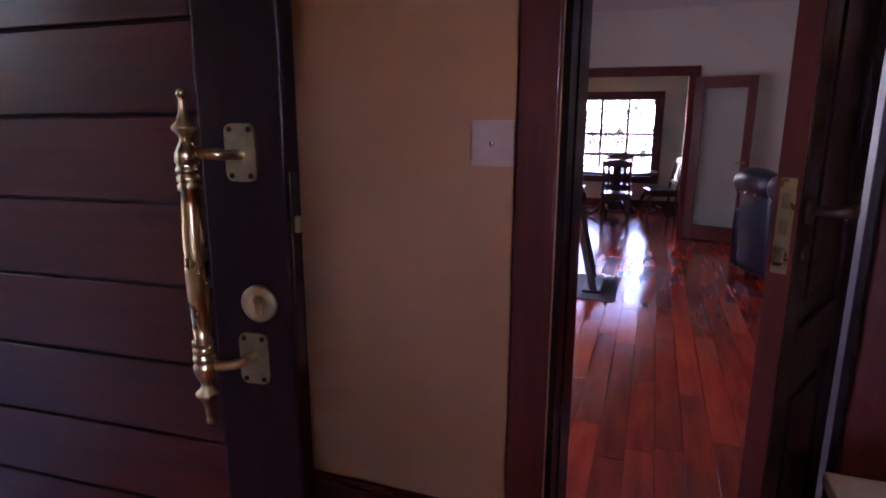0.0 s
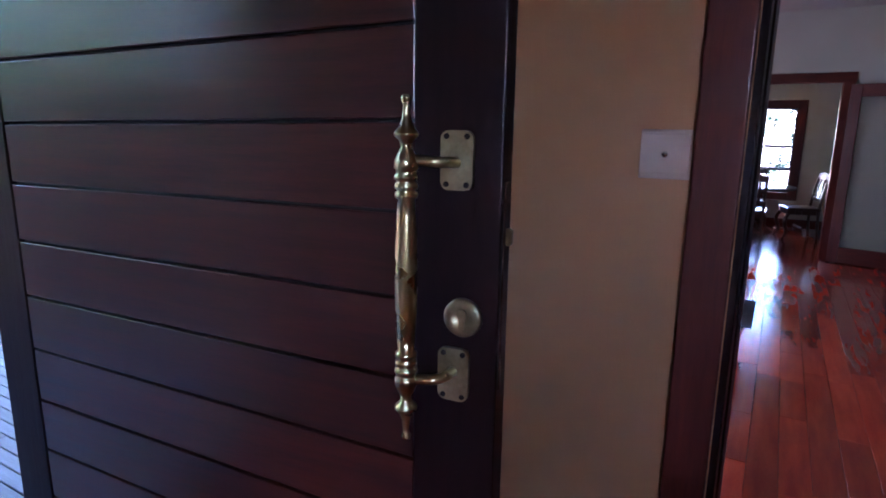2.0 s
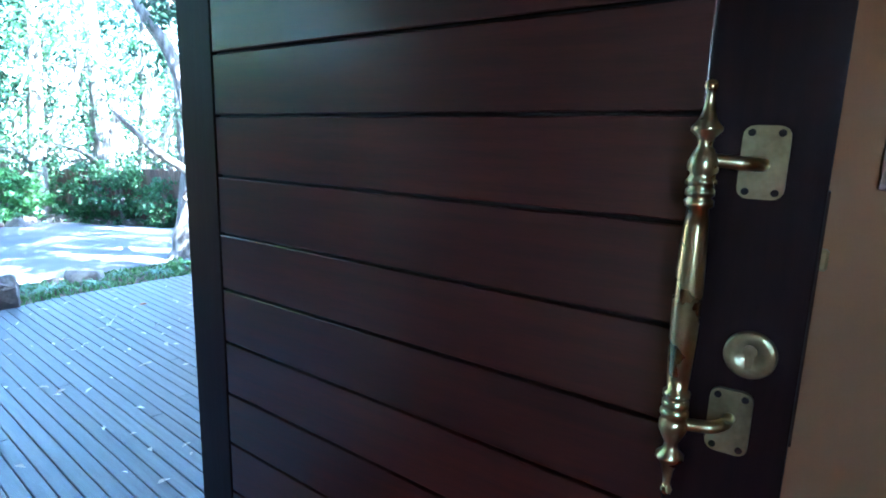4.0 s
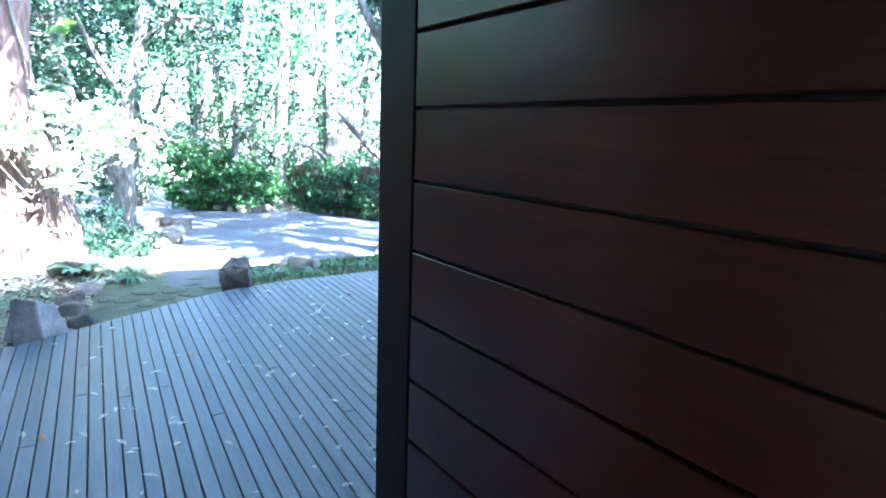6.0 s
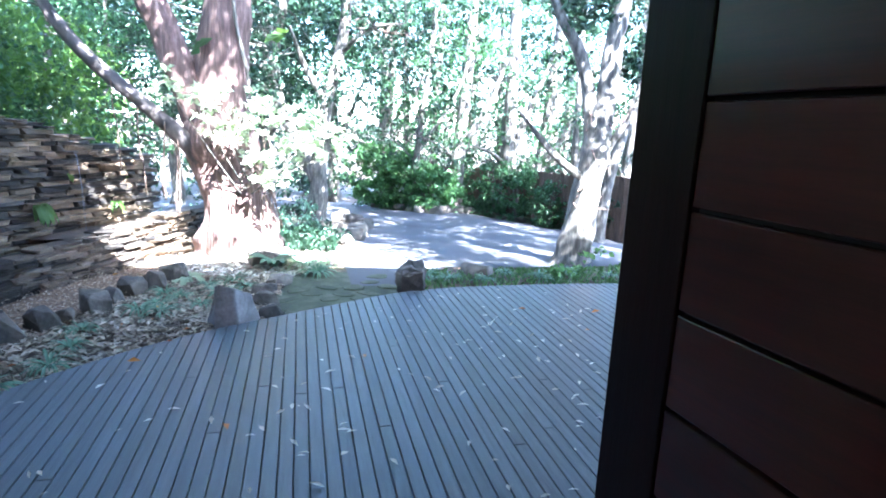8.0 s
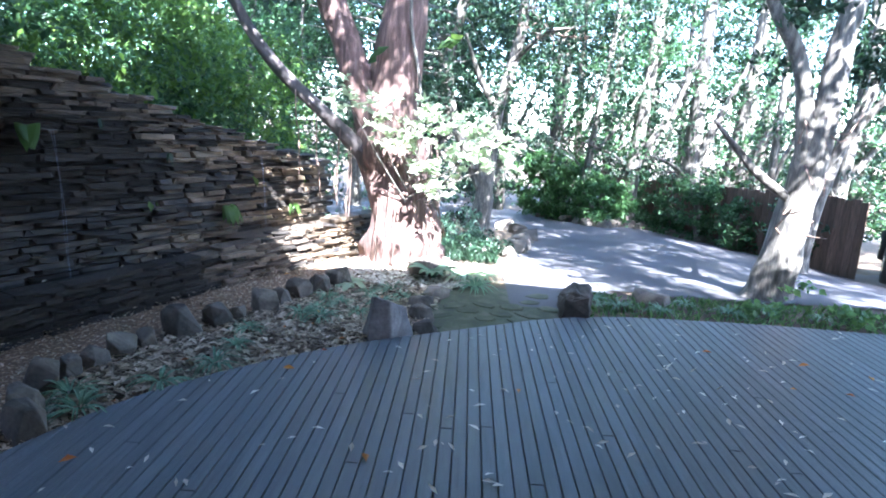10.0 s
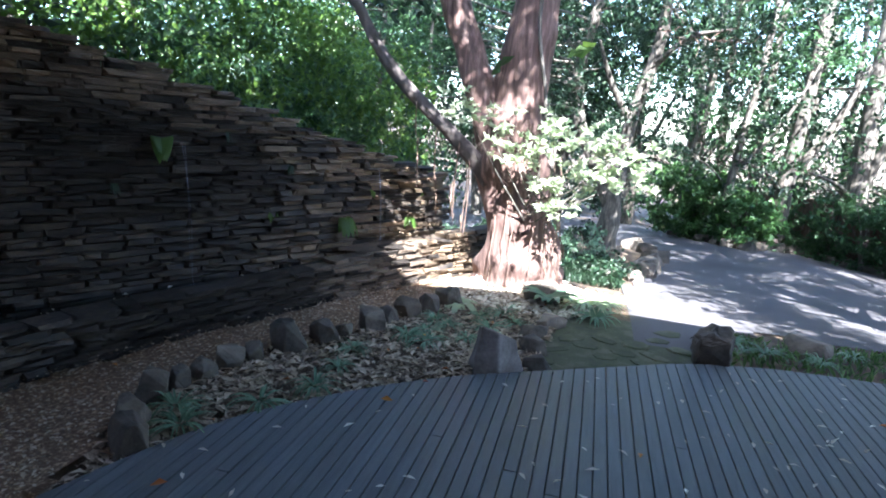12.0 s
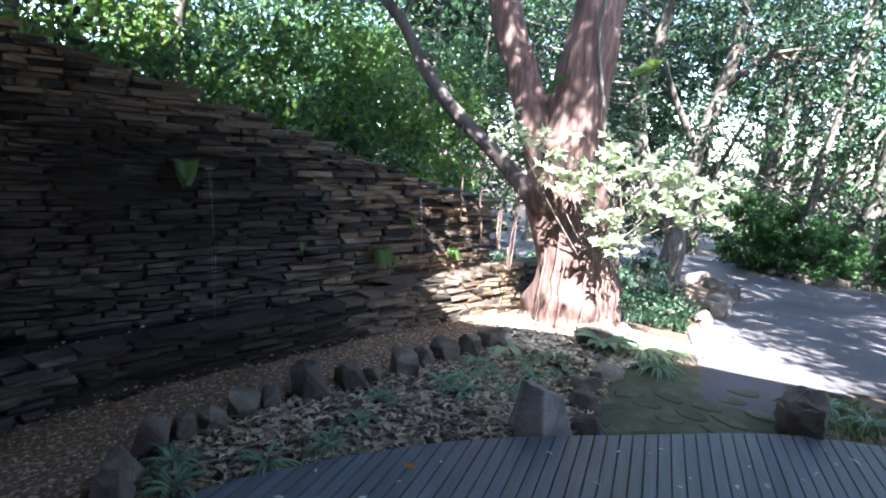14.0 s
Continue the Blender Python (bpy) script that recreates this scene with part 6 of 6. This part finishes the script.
sofa = thing("sofa", (1.2, 5.6, 0), "dark blue leather sofa with a buttoned roll back", "sofa")


def puff(x0, x1, y0, y1, z0, z1, r):
    return boxes((x0, x1, y0, y1, z0, z1, r, 4))


part("base", boxes((0.0, 2.0, 0.02, 0.88, 0.06, 0.40, 0.03, 2)), M_LEATHER, sofa, m=SF)
for k in range(3):
    a = 0.01 + k * 0.662
    bm = puff(a, a + 0.655, 0.0, 0.17, 0.10, 0.86, 0.05)
    for v in bm.verts:
        v.co.y += -0.05 * (v.co.z - 0.1) + 0.02 * math.sin(math.pi * (v.co.x - a) / 0.655) * -1
    part("back_cushion", bm, M_LEATHER, sofa, m=SF, smooth=True)
    bm = bmesh.new()
    pts = [(a + 0.655 * q, -0.01, 0.93 + 0.03 * math.sin(math.pi * q)) for q in np.linspace(0, 1, 11)]
    tube(bm, [SF @ Vector(p) for p in pts], [0.085] + [0.115 + 0.02 * math.sin(math.pi * q) for q in np.linspace(0.1, 0.9, 9)] + [0.085], 14)
    roll = part("roll", bm, M_LEATHER, sofa, "rolled padded top", smooth=True)
    for q in (0.2, 0.5, 0.8):
        bm = bmesh.new()
        bmesh.ops.create_uvsphere(bm, u_segments=10, v_segments=6, radius=0.016)
        part("button", bm, M_CHROME, roll, m=SF @ Matrix.Translation((a + 0.655 * q, -0.115, 0.86)), smooth=True)
    part("seat_cushion", puff(a, a + 0.655, 0.18, 0.86, 0.36, 0.50, 0.05), M_LEATHER, sofa, m=SF, smooth=True)
for x in (-0.18, 2.0):
    part("arm", puff(x, x + 0.18, 0.0, 0.88, 0.05, 0.66, 0.06), M_LEATHER, sofa, m=SF, smooth=True)
for x in (0.06, 1.94):
    for y in (0.1, 0.8):
        part("foot", boxes((x - 0.03, x + 0.03, y - 0.03, y + 0.03, 0, 0.07, 0.006)), M_DARKWOOD, sofa, m=SF)

# ---- mat and leaning frame in the living room ----
tagged(part("floor_mat", boxes((-1.35, -0.23, 4.95, 5.80, 0.001, 0.012, 0.004)), M_MAT), "dark grey rubber floor mat on the red floor", "mat")
ez = thing("leaning_frame", (-0.55, 5.2, 0.012), "grey folding frame leaning over a floor mat", "frame")
part("side_rail", boxes((-0.03, 0.03, -0.02, 0.02, 0, 1.0, 0.006)), M_MAT, ez, m=pose(-0.42, 5.15, 0.014, 0, -14, 0))
part("side_rail", boxes((-0.03, 0.03, -0.02, 0.02, 0, 1.0, 0.006)), M_MAT, ez, m=pose(-0.46, 5.62, 0.014, 0, -14, 0))
part("panel", boxes((-0.012, 0.012, 0.02, 0.45, 0.1, 0.95, 0.004)), M_MAT, ez, m=pose(-0.43, 5.15, 0.014, 0, -14, 0))
part("foot", boxes((-0.52, -0.36, 5.12, 5.66, 0.013, 0.04, 0.006)), M_BLACK, ez)

# ---- low console with a cream top behind the inner door ----
cs = thing("console_table", (0.62, 1.15, 0), "narrow dark console with a cream stone top", "table")
part("top", boxes((0.372, 1.0, 0.98, 1.262, 0.77, 0.80, 0.005, 2)), M_CREAM, cs, "cream stone top")
part("apron", boxes((0.39, 0.98, 1.0, 1.245, 0.68, 0.77, 0.003)), M_DARKWOOD, cs)
for x in (0.40, 0.94):
    for y in (1.0, 1.21):
        part("leg", boxes((x, x + 0.035, y, y + 0.035, 0, 0.68, 0.004)), M_DARKWOOD, cs)


# ---- deck boards ----
deck = thing("deck", (-4.0, 1.0, -0.02), "dark grey-stained timber deck with a curved edge", "deck", kind="structure")
PITCH = 0.0668
k = 0
y = -1.96
while y < 7.3:
    e = deck_edge(y + PITCH / 2)
    parts = [(e, -2.06)]
    if k % 3 == 1:
        j = -3.2 - random.uniform(0, 1.4)
        if e < j - 0.6:
            parts = [(e, j - 0.0015), (j + 0.0015, -2.06)]
    for a, b in parts:
        bm = boxes((a, b, y + 0.0026, y + PITCH - 0.0026, -0.025, random.uniform(-0.0014, 0.0)))
        if a == e:
            for v in bm.verts:
                if v.co.x < (a + b) / 2:
                    v.co.x = deck_edge(v.co.y)
        bmesh.ops.bevel(bm, geom=bm.edges[:], offset=0.0028, segments=1, profile=0.5, affect="EDGES")
        part("board", bm, M_DECK, deck)
    y += PITCH
    k += 1

# ---- stone cladding beside the doorway ----
clad = thing("stone_cladding", (-2.1, 1.0, 0), "rough pale stone cladding on the house wall", "wall", kind="structure")
part("mortar_bed", boxes((-2.09, XO - 0.001, 0.965, 3.38, 0, 2.9), (-2.05, -1.785, 0.870, 0.936, 0, 2.9), (-1.93, -1.785, 0.842, 0.869, 0, 2.9)), M_MORTAR, clad)
rs = random.Random(7)
z = 0.0
while z < 2.85:
    h = rs.uniform(0.06, 0.16)
    yy = 0.910
    first = True
    while yy < 3.3:
        w = rs.uniform(0.12, 0.36)
        bm = bmesh.new()
        jut = rs.uniform(-0.012, 0.030) if first else 0
        box(bm, -2.118 - rs.uniform(0, 0.02), -1.945 if first else -2.03, yy + jut, yy + w - 0.012, z + 0.005, z + h - 0.006)
        bmesh.ops.subdivide_edges(bm, edges=bm.edges[:], cuts=1, use_grid_fill=True)
        for v in bm.verts:
            o = v.co - Vector((-2.08, yy + w / 2, z + h / 2))
            v.co -= Vector((0, o.y * 0.10 * (abs(o.z) / h), o.z * 0.14 * abs(o.y) / w))
            v.co += Vector((rs.uniform(-0.010, 0.010), rs.uniform(-0.012, 0.012), rs.uniform(-0.008, 0.008)))
        part("stone", bm, M_STONE, clad)
        yy += w
        first = False
    z += h

# ---- floor planks ----
flo = thing("floor_planks", (0.5, 5.0, 0), "glossy red hardwood floor planks", "floor", kind="structure")
pm = []
for L in (0.55, 0.8, 1.1, 1.5):
    bm = boxes((-0.0645, 0.0645, 0, L - 0.002, -0.012, 0, 0.0012))
    me = bpy.data.meshes.new("plank")
    bm.to_mesh(me)
    bm.free()
    me.materials.append(M_PLANK)
    pm.append((L, me))
rp = random.Random(5)
near, rest = 0, []
x = XI + 0.12
while x < 4.1:
    y = -1.8 - rp.uniform(0, 0.14)
    while y < 11.0:
        L, me = rp.choice(pm)
        if y + L < 11.15:
            m = Matrix.Translation((x, y, rp.uniform(-0.0006, 0.0)))
            if -0.9 < x < 1.5 and y > 0 and near < 300:
                piece("plank", me, m, flo)
                near += 1
            else:
                rest.append((me, m))
        y += L
    x += 0.1305
bm = bmesh.new()
co, fs, base = [], [], 0
for me, m in rest:
    v = np.array([q.co[:] for q in me.vertices]) + np.array(m.translation)
    co.append(v)
    fs += [tuple(i + base for i in p.vertices) for p in me.polygons]
    base += len(v)
bm.free()
me = bpy.data.meshes.new("planks")
me.from_pydata(np.concatenate(co).tolist(), [], fs)
me.materials.append(M_PLANKJ)
attach(tagged(new("planks", me), kind="stuff"), flo)
